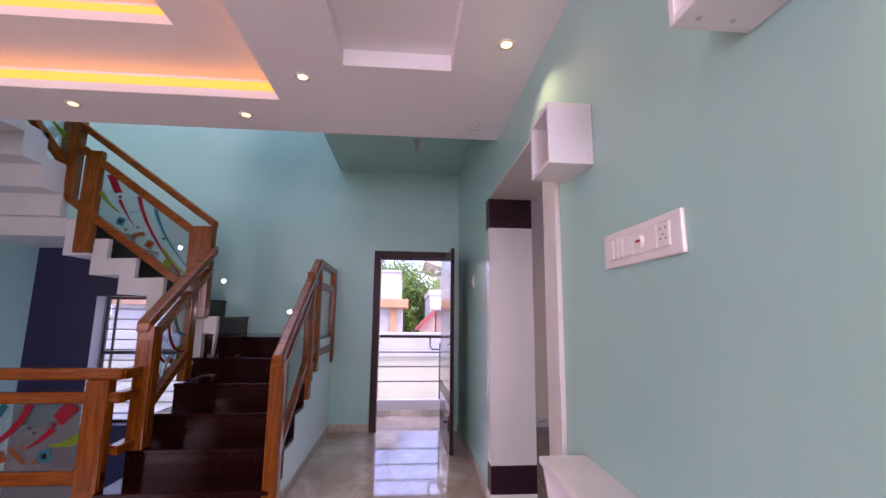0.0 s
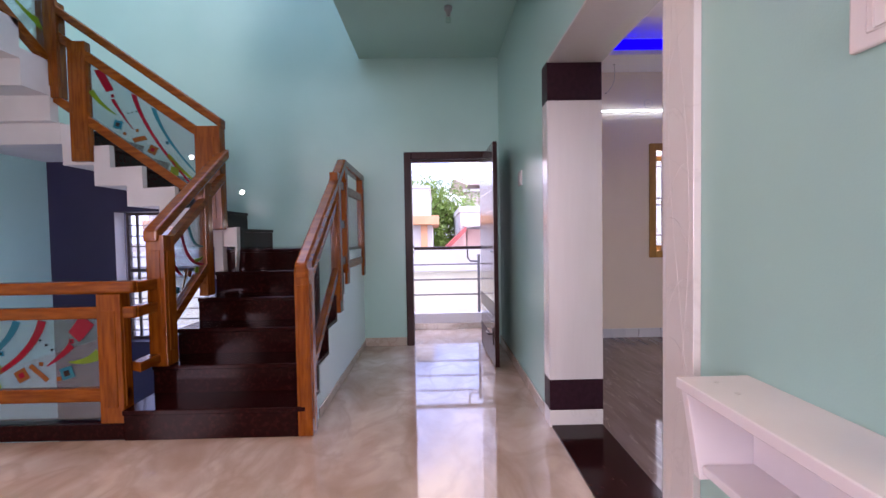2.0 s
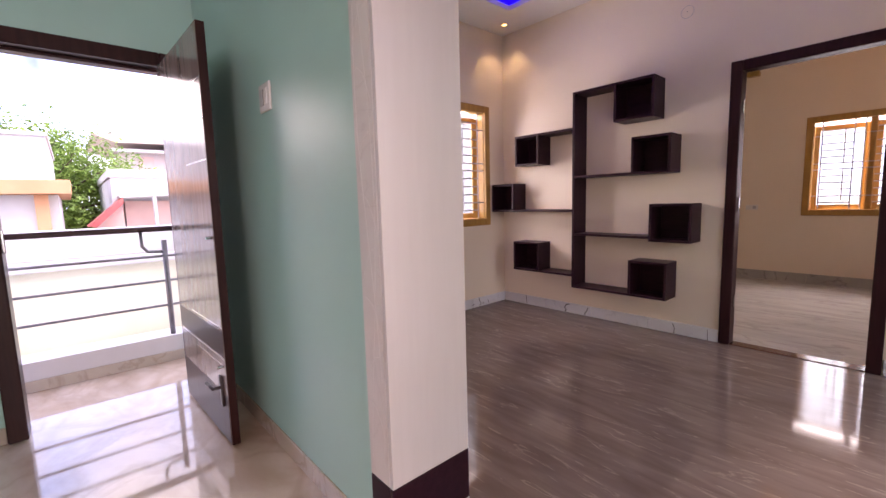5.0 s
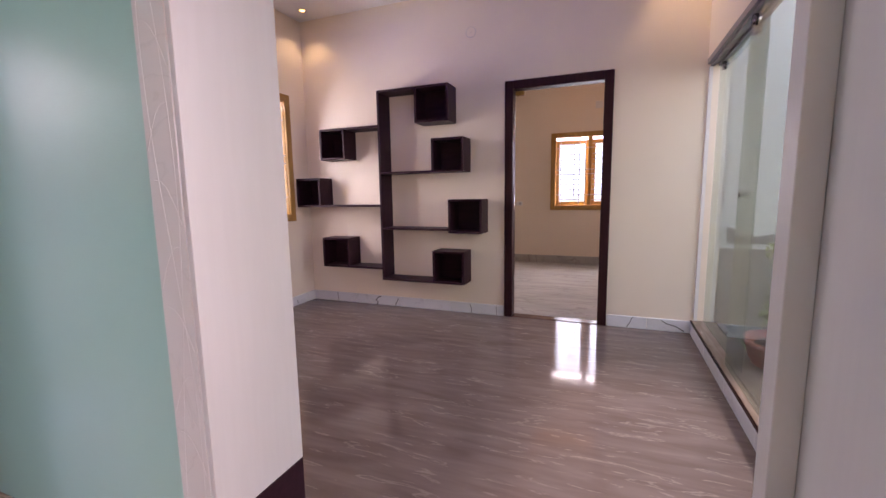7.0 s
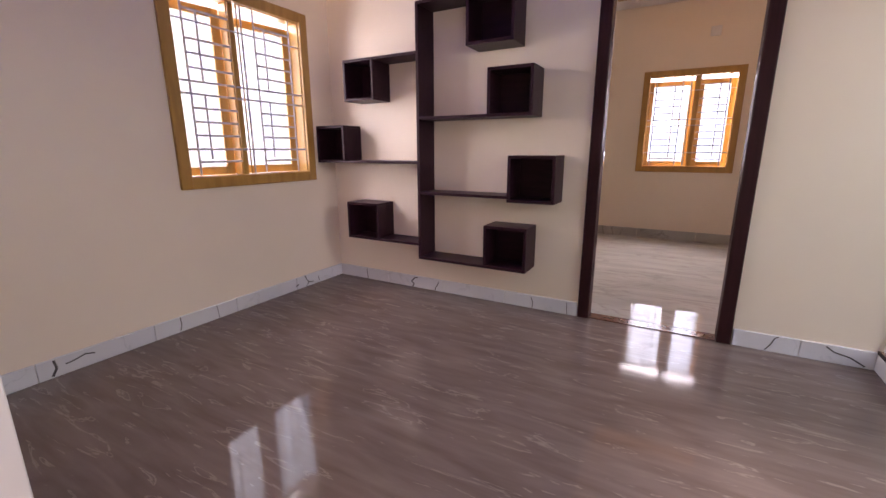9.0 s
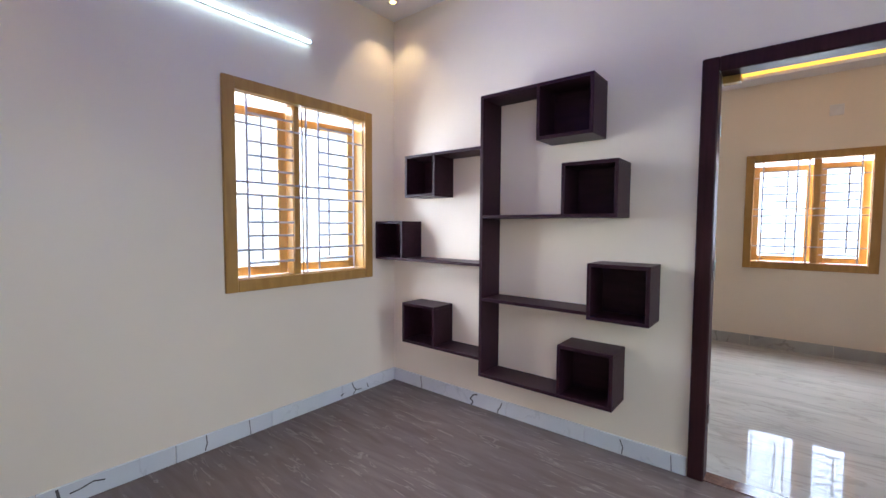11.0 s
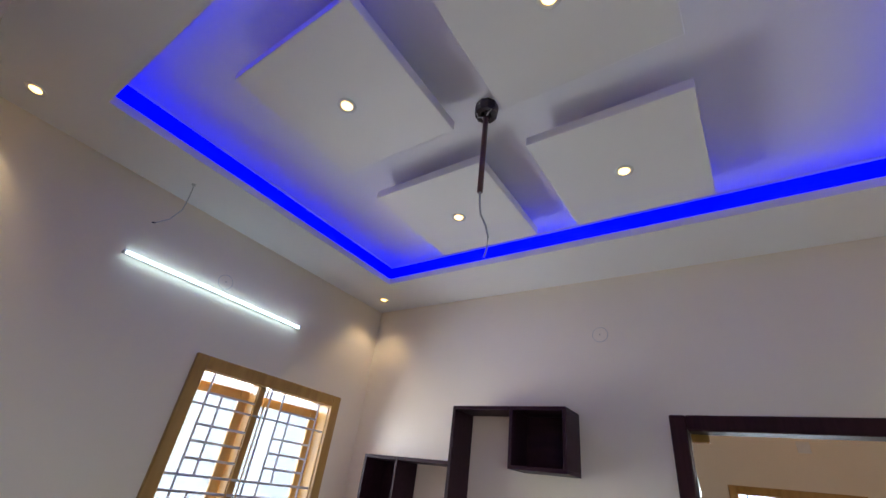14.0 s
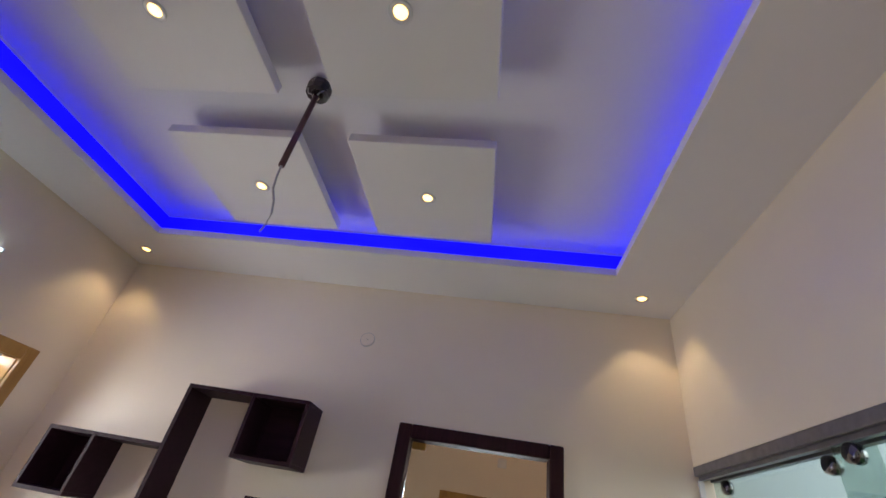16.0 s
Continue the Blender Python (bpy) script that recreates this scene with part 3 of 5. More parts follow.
cove("ceiling_tray_room", *T4, 2.90, 3.06, 0.012, 0.07, LED_AMBER, "white ceiling tray with amber light")

# ---- skirting ----


def skirting(name, axis, face, out, u0, u1, z1, material, pieces, label):
    """Skirting laid in lengths with fine joints. out: thickness, towards the room."""
    root = thing(name, (face, u0, 0) if axis == "x" else (u0, face, 0), label, "skirting", kind="structure")
    cuts = [u0 + (u1 - u0) * k / pieces for k in range(pieces + 1)]
    for a, b in zip(cuts, cuts[1:]):
        bm = box(face, face + out, a + 0.0015, b - 0.0015, 0.0, z1, 0.003) if axis == "x" else box(a + 0.0015, b - 0.0015, face, face + out, 0.0, z1, 0.003)
        part("skirting_tile", bm, material, root)
    return root


sk_n = skirting("baseboard_living_north", "y", YL, -0.014, XL, XP, 0.104, SKIRT, 5, "white marble skirting with dark cracks")
sk_a = skirting("baseboard_living_east_a", "x", XP, -0.014, 3.196, YL - 0.014, 0.104, SKIRT, 4, "white marble skirting with dark cracks")
sk_b = skirting("baseboard_living_east_b", "x", XP, -0.014, YG + 0.012, 2.272, 0.104, SKIRT, 2, "white marble skirting with dark cracks")
skirting("baseboard_living_west", "x", XL, 0.014, 3.26, YL - 0.014, 0.104, SKIRT, 4, "white marble skirting")
skirting("baseboard_passage_east", "x", XE, -0.012, 3.37, YN, 0.09, SKIRT_H, 4, "beige marble skirting")
skirting("baseboard_passage_north", "y", YN, -0.012, XS, -0.292, 0.09, SKIRT_H, 1, "beige marble skirting")
skirting("baseboard_stair_side", "x", XS, 0.010, 3.44, YN - 0.012, 0.07, SKIRT_H, 4, "beige marble skirting along the stair")
skirting("baseboard_tv", "x", XE, -0.012, -3.6, 1.75, 0.09, SKIRT_H, 6, "beige marble skirting")
skirting("baseboard_room_east", "x", 7.225, -0.014, -0.4, 5.2, 0.12, SKIRT_R, 8, "grey marble skirting")
skirting("baseboard_room_north", "y", 5.2, -0.014, XP + 0.1, 7.21, 0.12, SKIRT_R, 5, "grey marble skirting")


def crack(root, axis, face, pts, w=0.003):
    """A dark jagged crack on a skirting's face. pts: along the wall and up."""
    bm = bmesh.new()
    for (a, za), (b, zb) in zip(pts, pts[1:]):
        d = Vector((b - a, zb - za)).normalized()
        n = Vector((-d.y, d.x)) * w
        q = [(a + n.x, za + n.y), (b + n.x, zb + n.y), (b - n.x, zb - n.y), (a - n.x, za - n.y)]
        add_prism(bm, q, axis, face, face - 0.0012)
    part("crack", bm, CRACK, root, "dark hairline crack")


for pts, w in (([(2.622, 0.10), (2.628, 0.05), (2.631, 0.004)], 0.002), ([(2.368, 0.10), (2.372, 0.05), (2.36, 0.012)], 0.003), ([(3.436, 0.10), (3.455, 0.06), (3.475, 0.036), (3.445, 0.006)], 0.004), ([(3.475, 0.036), (3.53, 0.028)], 0.003), ([(3.59, 0.055), (3.60, 0.02)], 0.004), ([(3.33, 0.03), (3.36, 0.045)], 0.004), ([(1.715, 0.095), (1.722, 0.05), (1.70, 0.01)], 0.006), ([(1.76, 0.055), (1.80, 0.06), (1.85, 0.075), (1.895, 0.062)], 0.0035)):
    crack(sk_n, "y", YL - 0.014, pts, w)
for pts, w in (([(5.109, 0.10), (5.098, 0.004)], 0.003), ([(4.547, 0.092), (4.58, 0.085), (4.613, 0.048), (4.585, 0.03), (4.602, 0.004)], 0.005), ([(4.339, 0.085), (4.352, 0.05), (4.371, 0.03), (4.371, 0.006)], 0.004), ([(3.538, 0.09), (3.522, 0.05), (3.527, 0.004)], 0.003), ([(3.272, 0.09), (3.267, 0.004)], 0.002)):
    crack(sk_a, "x", XP - 0.014, pts, w)
for pts, w in (([(2.05, 0.10), (2.068, 0.088), (2.08, 0.05), (2.105, 0.008)], 0.003), ([(1.836, 0.092), (1.80, 0.066), (1.73, 0.05), (1.664, 0.012)], 0.004)):
    crack(sk_b, "x", XP - 0.014, pts, w)


# ---- cladding of the wide opening ----
clad = thing("pillar_cladding", (0.92, 3.24, 0), "white laminate cladding with black bands on the wall end", "wall cladding", kind="structure")
for z0, z1, m, nm in ((0.0, 0.105, STRIPMARBLE, "base_panel"), (0.107, 0.297, ESPRESSO, "dark_band"), (0.299, 2.03, GRAIN, "panel"), (2.032, 2.270, ESPRESSO, "dark_band")):
    part(nm, box(XE - 0.012, XL + 0.006, 3.232, 3.25, z0, z1, 0.0015), m, clad)
    part(nm, box(XE - 0.012, XE - 0.0005, 3.252, 3.362, z0, z1, 0.0015), STRIPMARBLE if m is GRAIN else m, clad)
jamb = thing("jamb_cladding", (0.92, 1.955, 0), "white cladding on the opposite wall end", "wall cladding", kind="structure")
part("panel", box(XE - 0.022, XL + 0.006, 1.891, 1.905, 0.013, 2.270, 0.0015), GRAIN, jamb)
part("edge_trim", box(XL - 0.06, XL + 0.012, 1.906, 1.956, 0.013, 2.257, 0.0015), GRAIN, jamb)
near_strip = part("strip", box(XE - 0.022, XE - 0.0005, 1.752, 1.8905, 0.0, 2.270, 0.0015), STRIPMARBLE, jamb)


def carved(parent, x, y0, y1, seed):
    """Wavy stems and leaf strokes cut into a marble strip that faces the hall."""
    rnd, mid, half = random.Random(seed), (y0 + y1) / 2, (y1 - y0) / 2
    for sign in (-1, 1):
        pts = [(x, mid + sign * half * 0.72 * math.sin(0.35 + 3.1 * z + sign * 0.5), z) for z in [0.36 + 0.05 * k for k in range(32)]]
        part("carved_line", tube(pts, 0.0007, 4), CARVING, parent)
    for k in range(9):
        z = 0.46 + 0.17 * k + rnd.uniform(-0.02, 0.02)
        s = 1 if k % 2 else -1
        pts = [(x, mid + s * half * (0.85 - 1.5 * q), z + 0.11 * q + 0.035 * math.sin(3.1 * q)) for q in (0, 0.25, 0.5, 0.75, 1.0)]
        part("carved_line", tube(pts, 0.0006, 4), CARVING, parent)


carved(near_strip, XE - 0.0222, 1.752, 1.8905, 3)
carved(clad, XE - 0.0122, 3.252, 3.362, 4)
soffit = tagged(part("soffit_cladding", box(XE - 0.012, XL + 0.006, 1.906, 3.231, 2.258, 2.2715, 0.0015), GRAIN), "white laminate panel under the lintel", "wall cladding", kind="structure")

# ---- entrance door ----
door = thing("door_entrance", (0.2, YN, 0), "dark polished wooden door standing open with grey laminate face", "door", kind="structure")
frame_part = part("door_frame", box(-0.292, -0.212, YN - 0.03, YN + 0.13, 0.0, 2.132, 0.006), DARKWOOD, door, "dark wooden frame")
part("frame_post", box(0.555, 0.635, YN - 0.03, YN + 0.13, 0.0, 2.132, 0.006), DARKWOOD, frame_part)
part("frame_head", box(-0.212, 0.555, YN - 0.03, YN + 0.13, 2.052, 2.132, 0.006), DARKWOOD, frame_part)
part("frame_stop", box(-0.212, 0.555, YN + 0.05, YN + 0.13, 2.035, 2.052, 0.003), DARKWOOD, frame_part)
FACE = mat("grey_brown_door_laminate", (0.20, 0.155, 0.145), (0.27, 0.215, 0.20), 4, 0.16, bump=0.02, bscale=60, stretch=(8, 8, 0.6), coat=0.2)
leaf = part("leaf", box(-0.019, 0.019, -0.86, 0.0, 0.012, 2.045, 0.002), DARKWOOD, None)
leaf_bits = [("face_panel", box(-0.0215, -0.0192, -0.855, -0.005, 0.018, 2.04), FACE)]
for z, y0, y1 in ((1.80, -0.855, -0.30), (1.62, -0.855, -0.03), (1.43, -0.855, -0.48), (0.62, -0.855, -0.30), (0.46, -0.855, -0.03), (0.42, -0.855, -0.35)):
    leaf_bits.append(("inlay", box(-0.0228, -0.0212, y0, y1, z - 0.004, z + 0.004), STEEL))
leaf_bits.append(("dark_inlay", box(-0.0226, -0.0214, -0.855, -0.005, 0.47, 0.60), DARKWOOD))
leaf_bits.append(("bottom_panel", box(-0.0226, -0.0214, -0.855, -0.005, 0.02, 0.27), DARKWOOD))
for nm, bm, m in leaf_bits:
    part(nm, bm, m, leaf)
hb = bmesh.new()
add_box(hb, -0.032, -0.0216, -0.80, -0.76, 0.20, 0.36, 0.003)
add_tube(hb, [(-0.03, -0.78, 0.30), (-0.065, -0.78, 0.30), (-0.07, -0.75, 0.305), (-0.068, -0.67, 0.30)], 0.009)
part("door_handle", hb, IRON, leaf, "dark curved lever handle", True)
for z in (1.06, 0.42):
    part("bolt", tube([(-0.022, -0.83, z), (-0.05, -0.83, z)], 0.008), STEEL, leaf)
leaf.matrix_basis = pose(0.555, YN - 0.035, 0, 0, 0, 2.0)
leaf.parent = door
leaf.matrix_parent_inverse = Matrix.Translation(-Vector((0.2, YN, 0)))
part("tower_bolt", box(-0.212, -0.198, YN - 0.005, YN + 0.012, 1.0, 1.12, 0.003), STEEL, frame_part)
part("closer", box(-0.19, -0.14, YN - 0.012, YN + 0.01, 2.055, 2.075, 0.003), STEEL, frame_part)

# ---- room door frame ----
rd = thing("door_room", (XP, 2.734, 0), "dark brown wooden door frame, its door folded back", "door", kind="structure")
rf = part("door_frame", box(XP - 0.02, XP + 0.104, 3.118, 3.193, 0.0, 2.18, 0.006), DARKFRAME, rd)
part("frame_post", box(XP - 0.02, XP + 0.104, 2.275, 2.35, 0.0, 2.18, 0.006), DARKFRAME, rf)
part("frame_head", box(XP - 0.02, XP + 0.104, 2.35, 3.118, 2.105, 2.18, 0.006), DARKFRAME, rf)
part("stop_block", box(XP + 0.075, XP + 0.125, 3.035, 3.114, 2.066, 2.104, 0.004), OCHRE, rf, "small brown wooden stop block")
rl = part("leaf", box(XP + 0.106, XP + 0.141, 3.13, 3.90, 0.012, 2.10, 0.003), DARKFRAME, rd)
for z in (0.3, 1.06, 1.80):
    part("hinge", box(XP + 0.03, XP + 0.06, 3.108, 3.117, z, z + 0.1, 0.002), STEEL, rf, "steel hinge")


# ---- windows ----
def window(name, axis, face, u0, u1, z0, z1, s, label, hinge_end, swing):
    """A wooden window with an inner grille and two sashes that swing outwards. s: the way out of the room along the axis; hinge_end: 0 or 1, the side of the hinges along u; swing: degrees."""
    put = (lambda a, b, c, d, e, f: box(a, b, c, d, e, f, 0.004)) if axis == "y" else (lambda a, b, c, d, e, f: box(c, d, a, b, e, f, 0.004))
    root = thing(name, ((u0 + u1) / 2, face, z0) if axis == "y" else (face, (u0 + u1) / 2, z0), label, "window", kind="structure")
    w, f0, f1 = 0.075, face - s * 0.022, face + s * 0.12
    fr = part("window_frame", put(u0, u0 + w, f0, f1, z0, z1), OCHRE, root)
    part("frame_post", put(u1 - w, u1, f0, f1, z0, z1), OCHRE, fr)
    part("frame_head", put(u0 + w, u1 - w, f0, f1, z1 - w, z1), OCHRE, fr)
    part("frame_sill", put(u0 + w, u1 - w, f0, f1, z0, z0 + w), OCHRE, fr)
    um = u0 + 0.415 * (u1 - u0)
    part("mullion", put(um, um + 0.058, face + s * 0.03, face + s * 0.11, z0 + w, z1 - w), OCHRE, fr)
    a0, a1, b0, b1 = u0 + w, um, um + 0.058, u1 - w
    zi0, zi1 = z0 + w, z1 - w
    H = zi1 - zi0
    gr = part("grille", put(a0, b1, face + s * 0.012, face + s * 0.022, zi0 + 0.842 * H - 0.0058, zi0 + 0.842 * H + 0.0058), GRILL, root, "thin grey painted iron grille")
    g0, g1 = face + s * 0.01, face + s * 0.021
    t = 0.0068
    for q in (0.528, 0.460, 0.157):
        part("bar", put(a0, b1, g0, g1, zi0 + q * H - t, zi0 + q * H + t), GRILL, gr)
    for p, hi, lo in ((a0 + 0.21 * (a1 - a0), 1, 0), (b0 + 0.075 * (b1 - b0), 1, 0), (b0 + 0.26 * (b1 - b0), 1, 0), (b0 + 0.84 * (b1 - b0), 1, 0)):
        part("bar", put(p - t, p + t, g0 + s * 0.002, g1 + s * 0.002, zi0, zi1), GRILL, gr)
    for p, l, r in ((a0 + 0.44 * (a1 - a0), a0 + 0.21 * (a1 - a0), a1), (b0 + 0.42 * (b1 - b0), b0 + 0.26 * (b1 - b0), b0 + 0.84 * (b1 - b0))):
        for lo, hi in ((0.528, 0.90), (0.10, 0.460)):
            part("bar", put(p - t, p + t, g0 + s * 0.003, g1 + s * 0.003, zi0 + lo * H, zi0 + hi * H), GRILL, gr)
        for q in (0.90, 0.75, 0.675, 0.60, 0.385, 0.31, 0.235, 0.085):
            part("bar", put(l, r, g0 + s * 0.001, g1 + s * 0.001, zi0 + q * H - t, zi0 + q * H + t), GRILL, gr)
    for l, r in ((a0, a1), (b0, b1)):
        o0, o1 = face + s * 0.122, face + s * 0.157
        sash = part("sash", put(l - 0.01, l + 0.05, o0, o1, zi0 - 0.0, zi1 - 0.035), OCHRE, root, "ochre casement sash pushed outwards")
        part("sash_stile", put(r - 0.05, r + 0.01, o0, o1, zi0, zi1 - 0.035), OCHRE, sash)
        part("sash_rail", put(l + 0.05, r - 0.05, o0, o1, zi1 - 0.095, zi1 - 0.035), OCHRE, sash)
        part("sash_rail", put(l + 0.05, r - 0.05, o0, o1, zi0, zi0 + 0.06), OCHRE, sash)
        pane = part("pane", put(l + 0.045, r - 0.045, o0 + s * 0.012, o0 + s * 0.018, zi0 + 0.05, zi1 - 0.09), PANE, sash)
        pane.visible_shadow = False
        hu = r + 0.008 if hinge_end else l - 0.008
        hinge = (Vector((hu, o0, 0)) if axis == "y" else Vector((o0, hu, 0))) - ORG[root.name]
        way = (1 if axis == "y" else -1) * (-1 if hinge_end else 1) * s
        turn = Matrix.Translation(hinge) @ Matrix.Rotation(radians(way * swing), 4, "Z") @ Matrix.Translation(-hinge)
        for ob in [sash, *sash.children]:
            ob.data.transform(turn)
        bead = [(l, l + 0.006, zi0, zi1), (r - 0.006, r, zi0, zi1), (l + 0.006, r - 0.006, zi0, zi0 + 0.006), (l + 0.006, r - 0.006, zi1 - 0.006, zi1)]
        for ua, ub, za, zb in bead:
            part("bead", put(ua, ub, face + s * 0.0, face + s * 0.012, za, zb), OCHRE, fr)
    return root


window("window_living", "y", YL, 2.498, 3.65, 0.92, 2.221, 1, "ochre wooden window with iron grille, sashes open", 1, 9)
window("window_room", "x", 7.225, 2.110, 3.198, 0.885, 2.127, 1, "ochre wooden window with iron grille in far room", 1, 7)

# stair window: dark steel frame with horizontal bars
sw = thing("window_stair", (-2.93, YN + 0.15, 0.1), "steel window with horizontal dark bars in violet wall", "window", kind="structure")
swf = part("window_frame", box(-3.445, -3.415, YN + 0.14, YN + 0.18, 0.10, 1.53, 0.003), IRON, sw)
part("frame_post", box(-2.43, -2.40, YN + 0.14, YN + 0.18, 0.10, 1.53, 0.003), IRON, swf)
part("frame_head", box(-3.415, -2.43, YN + 0.14, YN + 0.18, 1.50, 1.53, 0.003), IRON, swf)
part("frame_sill", box(-3.415, -2.43, YN + 0.14, YN + 0.18, 0.10, 0.13, 0.003), IRON, swf)
part("transom", box(-3.415, -2.43, YN + 0.14, YN + 0.18, 0.86, 0.90, 0.003), IRON, swf)
part("mullion", box(-3.34, -3.32, YN + 0.145, YN + 0.175, 0.13, 1.50, 0.003), IRON, swf)
for k in range(11):
    z = 0.20 + 0.118 * k
    part("bar", box(-3.415, -2.43, YN + 0.12, YN + 0.13, z, z + 0.012), IRON, swf)
part("pane", box(-3.415, -2.43, YN + 0.157, YN + 0.163, 0.13, 1.50), STAIRPANE, sw, "pale obscure glass pane")
part("reveal_lining", box(-3.466, -3.4665 + 0.004, YN + 0.001, YN + 0.14, 0.10, 1.53), WHITE, sw)

# ---- staircase ----
stair = thing("staircase", (-1.3, 3.2, 0), "winding staircase with black granite steps and white stringer", "staircase")
for k, y in enumerate(STEP_Y, 1):
    z, back = k * RISE, (STEP_Y[k] if k < 6 else YN)
    lx = -1.872
    part("tread", box(lx, XS - 0.004, y - 0.012, back + 0.012, z - 0.03, z, 0.004), GRANITE, stair)
    part("riser", box(lx + 0.004, XS - 0.006, y, y + 0.02, z - RISE, z - 0.031), GRANITE, stair)
poly = [(3.212, 0.0), (3.212, RISE - 0.032)]
for k, y in enumerate(STEP_Y[1:], 2):
    poly += [(y + 0.02, (k - 1) * RISE - 0.032), (y + 0.02, k * RISE - 0.032)]
side = poly + [(YN - 0.002, 6 * RISE - 0.032)]
part("body", prism(side + [(YN - 0.002, 0.88), (4.55, 0.80), (3.5, 0.0)], "x", -1.85, XS - 0.03), WHITE, stair)
part("side_wall", prism(side + [(YN - 0.002, 0.001)], "x", XS - 0.028, XS), AQUA_AS_LIT, stair, "aqua side wall under the steps, its paint brightened to look lit")
for k, x in enumerate(BEND, 7):
    z, back = k * RISE, (BEND[k - 6] if k < 12 else XW)
    part("tread", box(back - 0.012, x + 0.012, 4.5, YN - 0.003, z - 0.03, z, 0.004), GRANITE, stair)
    part("riser", box(x - 0.02, x, 4.502, YN - 0.004, z - RISE, z - 0.031), GRANITE, stair)
top = [(-1.76, 6 * RISE - 0.19)]
for k, x in enumerate(BEND, 7):
    top += [(x + 0.012, (k - 1) * RISE + 0.0), (x + 0.012, k * RISE + 0.012)]
top += [(-3.26, 12 * RISE + 0.012)]
low = [(-3.26, 12 * RISE - 0.16)]
for k in range(12, 7, -1):
    x = BEND[k - 7]
    low += [(x - 0.13, k * RISE - 0.16), (x - 0.13, (k - 1) * RISE - 0.16)]
low += [(-1.76, 7 * RISE - 0.16)]
part("stringer", prism(top + low, "y", 4.44, 4.498), WHITE, stair, "white sawtooth stringer")
part("soffit", prism([(u, v - 0.0) for u, v in [(-1.76, 1.09)] + [(x - 0.021, (k - q) * RISE - 0.033) for k, x in enumerate(BEND, 7) for q in (1, 0)] + [(XW + 0.002, 12 * RISE - 0.033)] + [(XW + 0.002, 12 * RISE - 0.16)] + low], "y", 4.5, YN - 0.004), WHITE, stair)
post_bm = box(-1.935, -1.86, 4.42, 4.50, 0.86, 1.29, 0.004)
part("stringer_end", post_bm, WHITE, stair)
part("landing_fascia", box(XW + 0.002, -3.262, 4.44, 4.498, 12 * RISE - 0.16, 12 * RISE + 0.03), WHITE, stair, "white landing edge")
# last flight, seen from below
soff, tops = [], []
for k in range(7):
    y = 4.36 - 0.245 * k
    z = 2.27 + 0.215 * k
    soff += [(y + 0.245 if k else 4.44, z), (y, z)]
    tops += [(y + 0.245 if k else 4.44, z + 0.30), (y, z + 0.30)]
part("upper_flight", prism(soff + tops[::-1], "x", XW + 0.002, -3.27), WHITE, stair, "white stepped underside of the upper flight")


